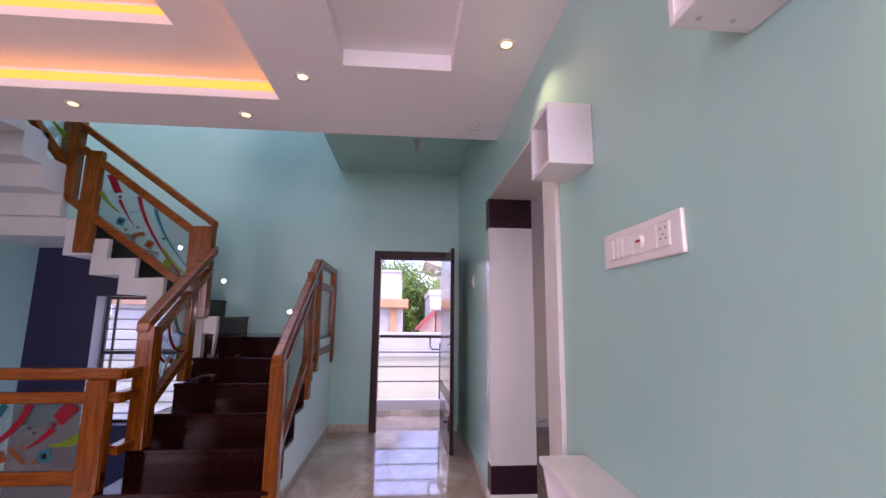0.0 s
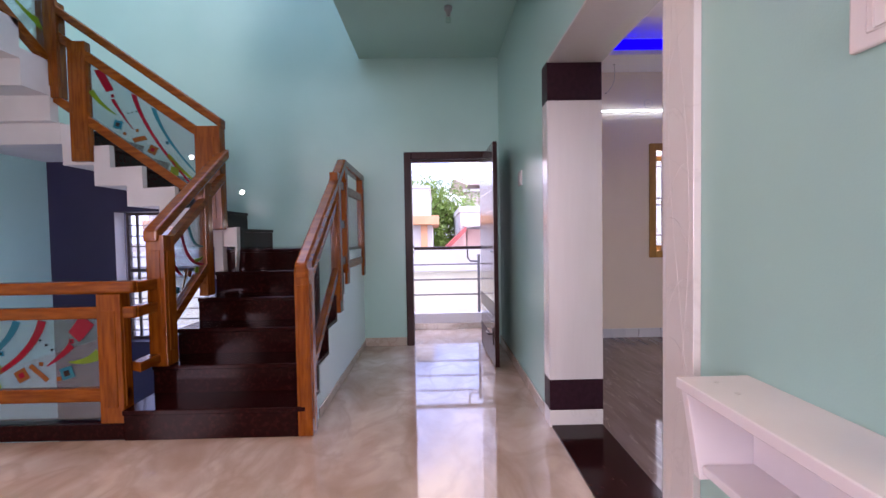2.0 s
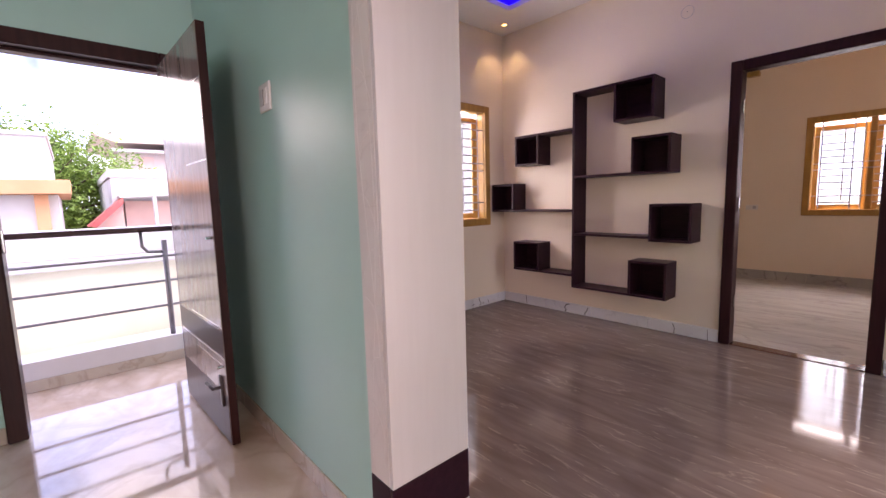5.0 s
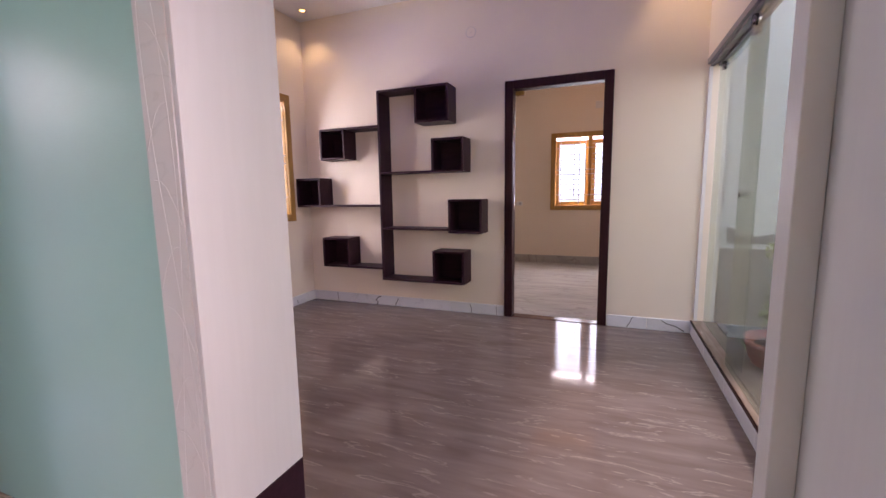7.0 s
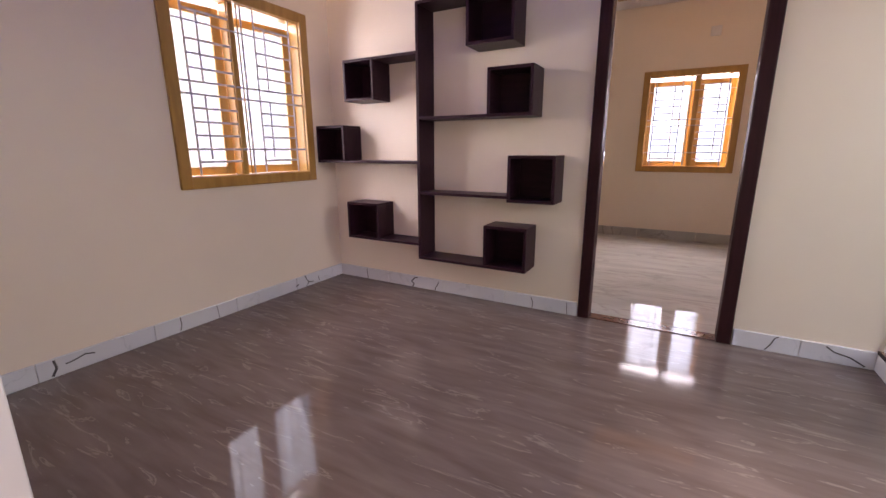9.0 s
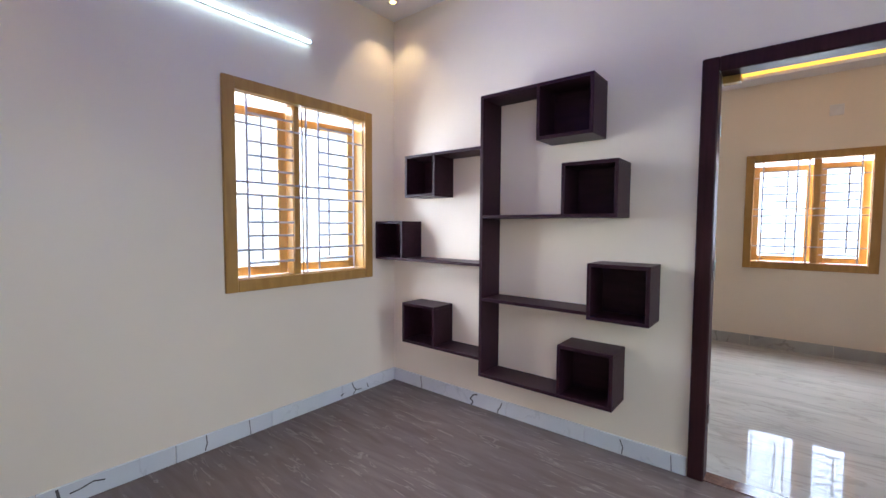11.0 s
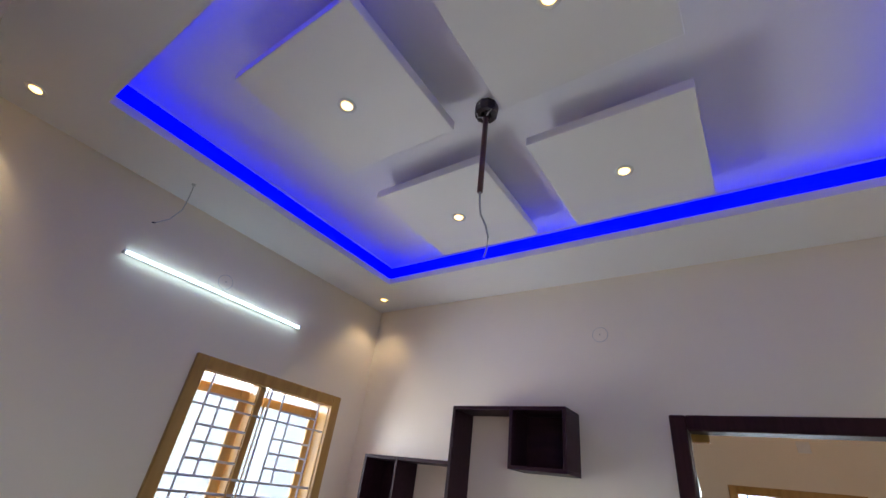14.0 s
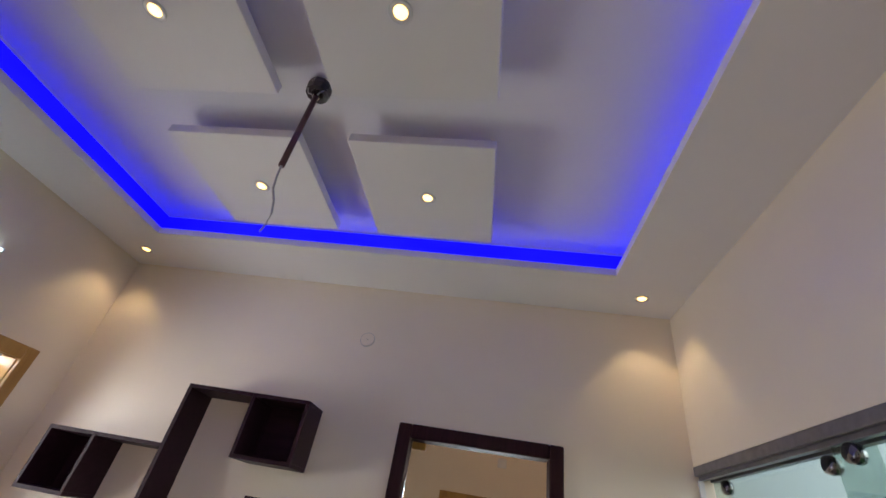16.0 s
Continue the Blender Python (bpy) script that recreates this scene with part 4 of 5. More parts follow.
# ---- stair railings ----
def art(parent, origin, u, n, w, h, shear):
    """Coloured ribbons, squares and dots fused on a glass panel. u: along, n: out of the pane; shear: rise along u."""
    u, n, up = Vector(u), Vector(n), Vector((0, 0, 1))
    fit = min(1.0, w / 0.85)

    def at(a, b, d=0.004):
        return Vector(origin) + u * (a * w) + up * (b * h + shear * a * w) + n * d

    def ribbon(key, pts, w0, w1):
        bm, m, rows = bmesh.new(), 14, []
        for k in range(m + 1):
            t = k / m
            x = (1 - t) ** 2 * pts[0][0] + 2 * t * (1 - t) * pts[1][0] + t * t * pts[2][0]
            y = (1 - t) ** 2 * pts[0][1] + 2 * t * (1 - t) * pts[1][1] + t * t * pts[2][1]
            dx = 2 * (1 - t) * (pts[1][0] - pts[0][0]) + 2 * t * (pts[2][0] - pts[1][0])
            dy = 2 * (1 - t) * (pts[1][1] - pts[0][1]) + 2 * t * (pts[2][1] - pts[1][1])
            q, wd = math.hypot(dx * w, dy * h) or 1, fit * (w0 + (w1 - w0) * t) / 2
            ox, oy = -dy * h / q * wd / w, dx * w / q * wd / h
            rows.append([bm.verts.new(at(x + ox, y + oy, d)) for d in (0.003, 0.005)] + [bm.verts.new(at(x - ox, y - oy, d)) for d in (0.005, 0.003)])
        for a, b in zip(rows, rows[1:]):
            for k in range(4):
                bm.faces.new((a[k], a[(k + 1) % 4], b[(k + 1) % 4], b[k]))
        part("painted_ribbon", bm, GLASSART[key], parent)

    def square(key, x, y, s, turn, inner=None):
        for key, r, d in ((key, s, 0.003), (inner, s * 0.45, 0.0055)):
            if key:
                bm, vs = bmesh.new(), []
                for d2 in (d, d + 0.002):
                    vs.append([bm.verts.new(at(x, y, d2) + (u * math.cos(turn + k * math.pi / 2) + up * math.sin(turn + k * math.pi / 2)) * r * fit * 0.7) for k in range(4)])
                bm.faces.new(vs[0])
                bm.faces.new(vs[1])
                for k in range(4):
                    bm.faces.new((vs[0][k], vs[0][(k + 1) % 4], vs[1][(k + 1) % 4], vs[1][k]))
                part("painted_square", bm, GLASSART[key], parent)

    ribbon("red", ((0.42, 0.98), (0.50, 0.40), (0.97, 0.03)), 0.05, 0.02)
    ribbon("teal", ((0.60, 0.98), (0.68, 0.55), (0.98, 0.33)), 0.045, 0.015)
    ribbon("red", ((0.10, 0.98), (0.17, 0.80), (0.20, 0.74)), 0.10, 0.09)
    ribbon("red", ((0.22, 0.62), (0.30, 0.45), (0.40, 0.33)), 0.045, 0.008)
    ribbon("lime", ((0.02, 0.50), (0.10, 0.36), (0.24, 0.38)), 0.07, 0.01)
    ribbon("lime", ((0.72, 0.30), (0.85, 0.18), (0.97, 0.16)), 0.05, 0.02)
    ribbon("amber", ((0.40, 0.12), (0.45, 0.22), (0.52, 0.34)), 0.03, 0.03)
    square("teal", 0.26, 0.22, 0.075, 0.5, "dark")
    square("amber", 0.58, 0.20, 0.075, 0.3, "red")
    square("lime", 0.78, 0.09, 0.075, 0.6, "lime")
    square("red", 0.22, 0.68, 0.028, 0.8, "dark")
    square("amber", 0.32, 0.14, 0.025, 0.8)
    square("amber", 0.44, 0.36, 0.025, 0.8)
    square("teal", 0.72, 0.52, 0.03, 0.8, "dark")
    for a, b in ((0.36, 0.56), (0.40, 0.63), (0.44, 0.70)):
        square("dark", a, b, 0.014, 0.3)


def newel(parent, x0, x1, y0, y1, z0, z1, name="newel"):
    p = part(name, box(x0, x1, y0, y1, z0, z1, 0.006, 2), TEAK, parent)
    m = 0.22
    dx, dy = (x1 - x0) * m, (y1 - y0) * m
    if min(x1 - x0, y1 - y0) > 0.06 and z1 - z0 > 0.4:
        part("moulding", box(x0 + dx, x1 - dx, y0 - 0.005, y1 + 0.005, z0 + 0.1, z1 - 0.1, 0.003), TEAK, p)
        part("moulding", box(x0 - 0.005, x1 + 0.005, y0 + dy, y1 - dy, z0 + 0.1, z1 - 0.1, 0.003), TEAK, p)
    return p


def slope(u0, z0, u1, z1, th):
    return [(u0, z0), (u1, z1), (u1, z1 - th), (u0, z0 - th)]


# guard along the hall edge of the well
guard = thing("stair_guard", (-2.9, 3.25, 0), "varnished teak guard rail with painted glass panels", "railing", "stair railings")
part("kerb", box(XW + 0.002, -1.878, 3.202, 3.31, 0.0, 0.10, 0.004), GRANITE, guard, "dark granite kerb")
part("handrail", box(XW + 0.002, -1.80, 3.205, 3.295, 0.895, 0.972, 0.02, 3), TEAK_H, guard)
part("rail", box(XW + 0.002, -1.80, 3.222, 3.278, 0.742, 0.815, 0.008), TEAK_H, guard)
part("rail", box(XW + 0.002, -1.87, 3.222, 3.278, 0.228, 0.312, 0.008), TEAK_H, guard)
for x0 in (-2.02, -3.02):
    newel(guard, x0, x0 + 0.145, 3.205, 3.295, 0.10, 0.895)
for l, r in ((-2.877, -2.02), (-4.15, -3.02)):
    g = part("glass_panel", box(l, r, 3.247, 3.253, 0.312, 0.742), FROST, guard, "frosted glass with painted ribbons")
    art(g, (r, 3.247, 0.312), (-1, 0, 0), (0, -1, 0), r - l, 0.43, 0.0)
    g2 = part("glass_panel", box(l, r, 3.247, 3.253, 0.11, 0.228), FROST, guard, "frosted glass strip")
for z0, z1 in ((0.895, 0.965), (0.745, 0.812), (0.40, 0.46)):
    part("link_rail", prism([(-1.875, 3.28), (-1.79, 3.24), (-1.80, 3.47), (-1.88, 3.47)], "z", z0, z1, 0.008), TEAK_H, guard)

# left railing of the first flight
lr = thing("stair_railing", (-1.83, 3.5, 0.374), "varnished teak stair railing with painted glass", "railing", "stair railings")
newel(lr, -1.87, -1.75, 3.44, 3.56, 2 * RISE, 1.25)
part("handrail", prism(slope(3.42, 1.285, 4.44, 2.02, 0.085), "x", -1.875, -1.78, 0.015), TEAK_H, lr)
part("rail", prism(slope(3.56, 1.19, 4.40, 1.80, 0.07), "x", -1.86, -1.80, 0.006), TEAK_H, lr)
part("rail", prism(slope(3.56, 0.66, 4.12, 1.07, 0.085), "x", -1.86, -1.80, 0.006), TEAK_H, lr)
newel(lr, -1.87, -1.80, 4.05, 4.16, 0.76, 1.68, "post")
g = part("glass_panel", prism([(3.56, 0.66), (4.05, 1.02), (4.05, 1.49), (3.56, 1.13)], "x", -1.833, -1.827), FROST, lr)
art(g, (-1.827, 3.56, 0.66), (0, 1, 0), (1, 0, 0), 0.49, 0.46, 0.73)

# middle flight railing
mr = thing("stair_railing", (-2.5, 4.45, 1.3), "varnished teak railing on the sawtooth stringer with painted glass", "railing", "stair railings")
newel(mr, -2.05, -1.83, 4.37, 4.47, 1.30, 2.21)
newel(mr, -3.13, -2.975, 4.385, 4.455, 1.92, 2.96)
newel(mr, -3.37, -3.20, 4.37, 4.47, 2.47, 3.30)
part("handrail", prism(slope(-3.37, 2.275 + 0.715 * 1.55, -1.82, 2.275, 0.085), "y", 4.375, 4.475, 0.015), TEAK_H, mr)
part("rail", prism(slope(-3.30, 2.215 + 0.72 * 1.25, -2.04, 2.215, 0.095), "y", 4.392, 4.448, 0.006), TEAK_H, mr)
part("rail", prism(slope(-3.30, 1.64 + 0.73 * 1.25, -2.04, 1.64, 0.095), "y", 4.392, 4.448, 0.006), TEAK_H, mr)
g = part("glass_panel", prism([(-2.975, 2.31), (-2.05, 1.635), (-2.05, 2.125), (-2.975, 2.79)], "y", 4.417, 4.423), FROST, mr)
art(g, (-2.975, 4.417, 2.31), (1, 0, 0), (0, -1, 0), 0.925, 0.485, -0.73)
# upper railing
ur = thing("stair_railing", (-3.30, 3.9, 2.8), "varnished teak railing of the upper flight with painted glass", "railing", "stair railings")
part("handrail", prism(slope(4.47, 3.38, 2.99, 4.42, 0.085), "x", -3.345, -3.255, 0.015), TEAK_H, ur)
part("rail", prism(slope(4.40, 2.82, 2.99, 3.81, 0.09), "x", -3.33, -3.27, 0.006), TEAK_H, ur)
g = part("glass_panel", prism([(4.36, 2.83), (2.99, 3.79), (2.99, 4.30), (4.36, 3.34)], "x", -3.303, -3.297), FROST, ur)
art(g, (-3.297, 4.36, 2.83), (0, -1, 0), (1, 0, 0), 1.3, 0.46, 0.7)

# right railing, on the passage side
rr = thing("stair_railing", (XS, 3.25, 0), "varnished teak railing with painted glass beside the passage", "railing", "stair railings")
newel(rr, -0.815, -0.725, 3.185, 3.30, 0.0, 1.03)
part("beading", box(-0.79, -0.75, 3.30, 3.345, 0.16, 1.06, 0.008), TEAK, rr)
part("handrail", prism([(3.17, 1.06), (4.355, 1.90), (5.285, 1.885), (5.285, 1.815), (4.375, 1.825), (3.17, 0.97)], "x", -0.808, -0.732, 0.014), TEAK_H, rr)
part("rail", prism(slope(3.30, 0.98, 4.04, 1.51, 0.07), "x", -0.80, -0.745, 0.006), TEAK_H, rr)
part("rail", prism(slope(3.345, 0.43, 4.04, 0.97, 0.075), "x", -0.80, -0.745, 0.006), TEAK_H, rr)
g = part("glass_panel", prism([(3.345, 0.43), (4.04, 0.96), (4.04, 1.44), (3.345, 0.95)], "x", -0.776, -0.770), FROST, rr)
art(g, (-0.776, 3.345, 0.43), (0, 1, 0), (-1, 0, 0), 0.69, 0.48, 0.75)
newel(rr, -0.80, -0.735, 4.04, 4.155, 0.60, 1.74, "post")
newel(rr, -0.80, -0.735, 4.33, 4.44, 0.80, 1.83, "post")
newel(rr, -0.80, -0.735, 5.17, 5.27, 0.80, 1.83, "post")
for z in (0.98, 1.29, 1.62):
    part("rung", box(-0.79, -0.745, 4.15, 4.335, z, z + 0.07, 0.005), TEAK_H, rr)
for z in (0.93, 1.60):
    part("rail", box(-0.79, -0.745, 4.44, 5.17, z, z + 0.075, 0.006), TEAK_H, rr)
g = part("glass_panel", box(-0.771, -0.765, 4.44, 5.17, 1.0, 1.61), FROST, rr)
art(g, (-0.771, 4.44, 1.0), (0, 1, 0), (-1, 0, 0), 0.73, 0.6, 0.0)

# step lights
for x, z in ((-2.065, 1.727), (-1.275, 1.37), (-2.60, 2.115)):
    s = thing("step_light", (x, YN, z), "small round white step light, lit", "wall light", "step lights")
    turn = Matrix.Rotation(radians(90), 4, "X")
    part("bezel", lathe([(0.0, 0.0), (0.034, 0.0), (0.034, 0.006), (0.024, 0.008)], (x, YN, z), 20, turn), PLASTIC, s)
    part("lens", lathe([(0.0, 0.006), (0.019, 0.0085), (0.0, 0.015)], (x, YN, z), 20, turn), LED_STEP, s)

# ---- hall: console, cubes, switches, ceiling lights ----
con = thing("wall_console", (0.67, 0.2, 0.45), "white laminate wall console with open shelf", "shelf unit")
part("top", box(0.59, XE - 0.001, -1.7, 1.582, 0.862, 0.886, 0.002), LAMINATE, con)
part("shelf", box(0.635, XE - 0.001, -1.68, 1.556, 0.675, 0.695, 0.002), LAMINATE, con)
for y in (1.557, -1.7):
    part("end_panel", prism([(0.600, 0.861), (XE - 0.001, 0.861), (XE - 0.001, 0.66), (0.630, 0.66)], "y", y, y + 0.022, 0.002), LAMINATE, con)
part("divider", box(0.64, XE - 0.001, -0.1, -0.08, 0.696, 0.861, 0.002), LAMINATE, con)
part("back_panel", box(XE - 0.008, XE - 0.001, -1.67, 1.555, 0.696, 0.861), LAMINATE, con)
for y in (1.475, 1.54):
    part("screw_cap", lathe([(0.0, 0.0), (0.006, 0.0), (0.006, 0.0012), (0.0, 0.0013)], (0.655, y, 0.886), 12), GREYPL, con)


def cube_shelf(y0, y1, z0, z1):
    c = thing("cube_shelf", (0.68, (y0 + y1) / 2, z0), "white laminate cube shelf fixed to green wall", "cube shelf", "white cube shelves")
    x0, x1, t = 0.60, XE - 0.001, 0.016
    part("side", box(x0, x1, y0, y0 + t, z0, z1, 0.0015), LAMINATE, c)
    part("side", box(x0, x1, y1 - t, y1, z0, z1, 0.0015), LAMINATE, c)
    part("board", box(x0, x1, y0 + t, y1 - t, z0, z0 + t, 0.0015), LAMINATE, c)
    part("board", box(x0, x1, y0 + t, y1 - t, z1 - t, z1, 0.0015), LAMINATE, c)
    part("back", box(x1 - 0.006, x1, y0 + t, y1 - t, z0 + t, z1 - t), LAMINATE, c)
    part("edge_strip", box(x0 + 0.0, x1, y0 - 0.0012, y0 - 0.0001, z1 - t, z1), PLASTIC, c)
    part("edge_strip", box(x1 - t, x1, y0 - 0.0012, y0 - 0.0001, z0, z1 - t - 0.001), PLASTIC, c)
    for x in (0.635, 0.70):
        part("screw_cap", lathe([(0.0, -0.0015), (0.005, -0.0015), (0.005, 0.0), (0.0, 0.0)], (x, y1 - 0.03, z0), 10), GREYPL, c)


cube_shelf(1.42, 1.625, 1.876, 2.097)
cube_shelf(0.55, 0.752, 1.885, 2.10)

sp = thing("switch_board", (XE, 1.157, 1.555), "long white switch board with a row of switches and socket", "switch board")
part("plate", box(XE - 0.014, XE - 0.0005, 0.967, 1.347, 1.503, 1.608, 0.005, 2), PLASTIC, sp)
inner = part("insert", box(XE - 0.017, XE - 0.0142, 1.005, 1.315, 1.524, 1.588, 0.002), PLASTIC, sp)
for k in range(5):
    y = 1.305 - 0.028 * k
    part("switch", box(XE - 0.0188, XE - 0.0172, y - 0.024, y - 0.003, 1.527, 1.585, 0.002), PLASTIC, sp)
part("regulator", lathe([(0.0, 0.0), (0.017, 0.0), (0.014, 0.007), (0.0, 0.007)], (XE - 0.017, 1.132, 1.556), 20, Matrix.Rotation(radians(-90), 4, "Y")), PLASTIC, sp)
part("indicator", box(XE - 0.0265, XE - 0.024, 1.123, 1.142, 1.553, 1.560), REDPL, sp)
part("switch", box(XE - 0.0188, XE - 0.0172, 1.062, 1.098, 1.527, 1.585, 0.002), PLASTIC, sp)
so = part("socket", box(XE - 0.0186, XE - 0.0172, 1.008, 1.055, 1.527, 1.585, 0.002), PLASTIC, sp)
for y, z in ((1.042, 1.572), (1.021, 1.572), (1.042, 1.546), (1.021, 1.546), (1.0315, 1.556)):
    part("socket_hole", tube([(XE - 0.0190, y, z), (XE - 0.0184, y, z)], 0.0028, 8), BLACKPL, so)

s2 = thing("switch_plate", (XE, 4.11, 1.67), "white two gang switch plate on green wall", "switch plate")
part("plate", box(XE - 0.012, XE - 0.0005, 4.05, 4.175, 1.615, 1.735, 0.004), PLASTIC, s2)
part("switch", box(XE - 0.017, XE - 0.0122, 4.07, 4.105, 1.64, 1.71, 0.002), PLASTIC, s2)
part("switch", box(XE - 0.017, XE - 0.0122, 4.115, 4.15, 1.64, 1.71, 0.002), GREYPL, s2)

s3 = thing("wall_socket", (7.225, 3.72, 1.0), "white socket plate on cream wall", "socket")
part("plate", box(7.213, 7.2245, 3.66, 3.80, 0.96, 1.03, 0.004), PLASTIC, s3)
part("switch", box(7.208, 7.213, 3.68, 3.72, 0.975, 1.015, 0.002), GREYPL, s3)
s4 = thing("wall_box", (7.225, 2.45, 2.55), "white square cover plate high on wall", "cover plate")
part("plate", box(7.215, 7.2245, 2.42, 2.53, 2.47, 2.58, 0.004), PLASTIC, s4)

WARM = (1.0, 0.78, 0.45)


def downlight(x, y, z, watts, tilt=(0, 0), degrees=75, blend=1.0):
    d = thing("downlight", (x, y, z), "small round recessed ceiling light, lit warm", "downlight", "ceiling downlights")
    part("bezel", lathe([(0.026, 0.0), (0.042, -0.001), (0.042, -0.003), (0.036, -0.005), (0.026, -0.003)], (x, y, z), 24), PLASTIC, d, smooth=True)
    part("lens", lathe([(0.0, -0.001), (0.0255, -0.003), (0.022, -0.0065), (0.0, -0.008)], (x, y, z), 20), LED_WARM, d)
    spot("downlight_beam", (x, y, z - 0.02), (x + tilt[0], y + tilt[1], z - 1.0), watts, degrees, WARM, blend)


for x, y in ((0.569, 1.872), (-0.467, 2.251), (-0.944, 2.741), (-1.968, 2.702), (0.569, 0.4), (-2.99, 2.70)):
    downlight(x, y, ZH, 8 if x > 0.5 else 5, (0, 0), 112 if x > 0.5 else 84, 0.5)
for x, y in ((3.68, 5.21), (1.262, 5.205), (3.68, 1.85), (1.262, 1.85)):
    downlight(x, y, ZL, 3.6, (0.1 if x > 2 else -0.1, 0.1 if y > 3 else -0.1), 92, 0.6)

# bulb and loose wire in the passage
bh = thing("bulb_holder", (0.186, 4.27, ZPASS), "bare bulb in a black holder on the ceiling", "bulb")
part("holder", lathe([(0.0, 0.0), (0.034, 0.0), (0.034, -0.03), (0.02, -0.04), (0.018, -0.075), (0.0, -0.075)], (0.186, 4.27, ZPASS), 18), GREYPL, bh, smooth=True)
part("bulb", lathe([(0.0, -0.075), (0.014, -0.076), (0.024, -0.105), (0.02, -0.13), (0.0, -0.14)], (0.186, 4.27, ZPASS), 18), CLEAR, bh, smooth=True)
lw = thing("loose_wire", (0.551, 2.488, ZH), "thin loose grey wire hanging from ceiling", "wire")
part("wire", tube([(0.551, 2.488, ZH), (0.556, 2.488, ZH - 0.05), (0.553, 2.488, ZH - 0.11), (0.535, 2.488, ZH - 0.135), (0.512, 2.488, ZH - 0.125), (0.51, 2.488, ZH - 0.10), (0.53, 2.488, ZH - 0.095), (0.548, 2.488, ZH - 0.12), (0.54, 2.488, ZH - 0.145), (0.50, 2.488, ZH - 0.155), (0.475, 2.488, ZH - 0.152)], 0.003, 6), GREYPL, lw)

# ---- living room: ceiling panels ----
for x0, x1, y0, y1 in ((1.72, 2.405, 3.695, 4.385), (2.64, 3.355, 3.695, 4.385), (2.64, 3.355, 2.765, 3.448), (1.72, 2.405, 2.765, 3.448)):
    cx, cy = (x0 + x1) / 2, (y0 + y1) / 2
    p = thing("ceiling_panel", (cx, cy, 3.10), "floating white square ceiling panel with a downlight", "ceiling panel", "floating ceiling panels")
    part("panel", box(x0, x1, y0, y1, 3.108, 3.16, 0.003), CEIL, p)
    part("spacer", box(x0 + 0.15, x1 - 0.15, y0 + 0.15, y1 - 0.15, 3.16, ZL + 0.20), CEIL, p)
    downlight(cx, cy, 3.108, 1.5)

pf = thing("fan_rod", (2.445, 3.555, ZL + 0.2), "bare fan hook with maroon rod and hanging wire", "ceiling fitting")
part("hook_cup", lathe([(0.0, 0.0), (0.05, 0.0), (0.055, -0.03), (0.05, -0.06), (0.028, -0.055), (0.02, -0.03), (0.0, -0.03)], (2.445, 3.555, ZL + 0.2), 10), IRON, pf, "rusty dark ceiling cup")
part("rod", tube([(2.445, 3.555, ZL + 0.17), (2.449, 3.551, ZL - 0.295)], 0.012, 12), MAROON, pf, "maroon painted rod", True)
for a in (0.4, 2.1, 4.0):
    cx, cy = 2.445 + 0.035 * math.cos(a), 3.555 + 0.035 * math.sin(a)
    part("wire_tail", tube([(2.445, 3.555, ZL + 0.13), (cx, cy, ZL + 0.125), (cx + 0.02 * math.cos(a + 1), cy + 0.02 * math.sin(a + 1), ZL + 0.15), (2.445 + 0.052 * math.cos(a + 1), 3.555 + 0.052 * math.sin(a + 1), ZL + 0.17)], 0.003, 6), GREYPL, pf, "short loose wire end")
part("clamp", tube([(2.445, 3.555, ZL + 0.15), (2.445, 3.555, ZL + 0.12)], 0.017, 10), CHROME, pf)
part("wire", tube([(2.449, 3.551, ZL - 0.29), (2.450, 3.548, ZL - 0.35), (2.447, 3.537, ZL - 0.41), (2.447, 3.510, ZL - 0.47), (2.449, 3.497, ZL - 0.52), (2.451, 3.500, ZL - 0.57), (2.455, 3.512, ZL - 0.60)], 0.004, 6), GREYPL, pf, "thin grey hanging wire", True)

# tube light
tl = thing("tube_light", (2.5, YL, 2.585), "long slim led tube light glowing on wall", "tube light")
part("channel", box(1.915, 3.10, YL - 0.014, YL - 0.0005, 2.580, 2.597, 0.002), PLASTIC, tl)
part("tube", tube([(1.925, YL - 0.028, 2.588), (3.09, YL - 0.028, 2.588)], 0.009, 12), LED_TUBE, tl, smooth=True)
for x in (1.915, 3.09):
    part("end_cap", box(x, x + 0.01, YL - 0.042, YL - 0.0142, 2.575, 2.601, 0.002), PLASTIC, tl)
w2 = thing("loose_wire", (2.004, 5.205, ZL), "thin loose wire hanging from ceiling corner", "wire")
part("wire", tube([(2.004, 5.205, ZL), (2.012, 5.215, ZL - 0.02), (2.022, 5.235, ZL - 0.08), (2.026, 5.25, ZL - 0.15), (1.995, 5.26, ZL - 0.23), (1.945, 5.265, ZL - 0.285)], 0.003, 6), GREYPL, w2)
part("rose", lathe([(0.0, 0.0), (0.012, 0.0), (0.010, -0.006), (0.0, -0.006)], (2.004, 5.205, ZL), 12), GREYPL, w2)
part("bare_end", tube([(1.945, 5.265, ZL - 0.285), (1.93, 5.265, ZL - 0.292)], 0.0045, 6), BLACKPL, w2)
for at, tr in (((2.49, YL, 2.675), Matrix.Rotation(radians(90), 4, "X")), ((XP, 3.515, 2.65), Matrix.Rotation(radians(-90), 4, "Y"))):
    j = thing("junction_cover", at, "round cream cover plate on wall", "cover plate", "round cover plates")
    part("disc", lathe([(0.0, 0.0015), (0.045, 0.0015), (0.044, 0.004), (0.0, 0.005)], at, 24, tr), CREAM, j)
    part("rim", lathe([(0.0, 0.0), (0.048, 0.0), (0.048, 0.0014), (0.0, 0.0014)], at, 28, tr), GREYPL, j, "thin grey rim")
    part("hole", lathe([(0.0, 0.0045), (0.004, 0.0048), (0.0, 0.0065)], at, 8, tr), BLACKPL, j)

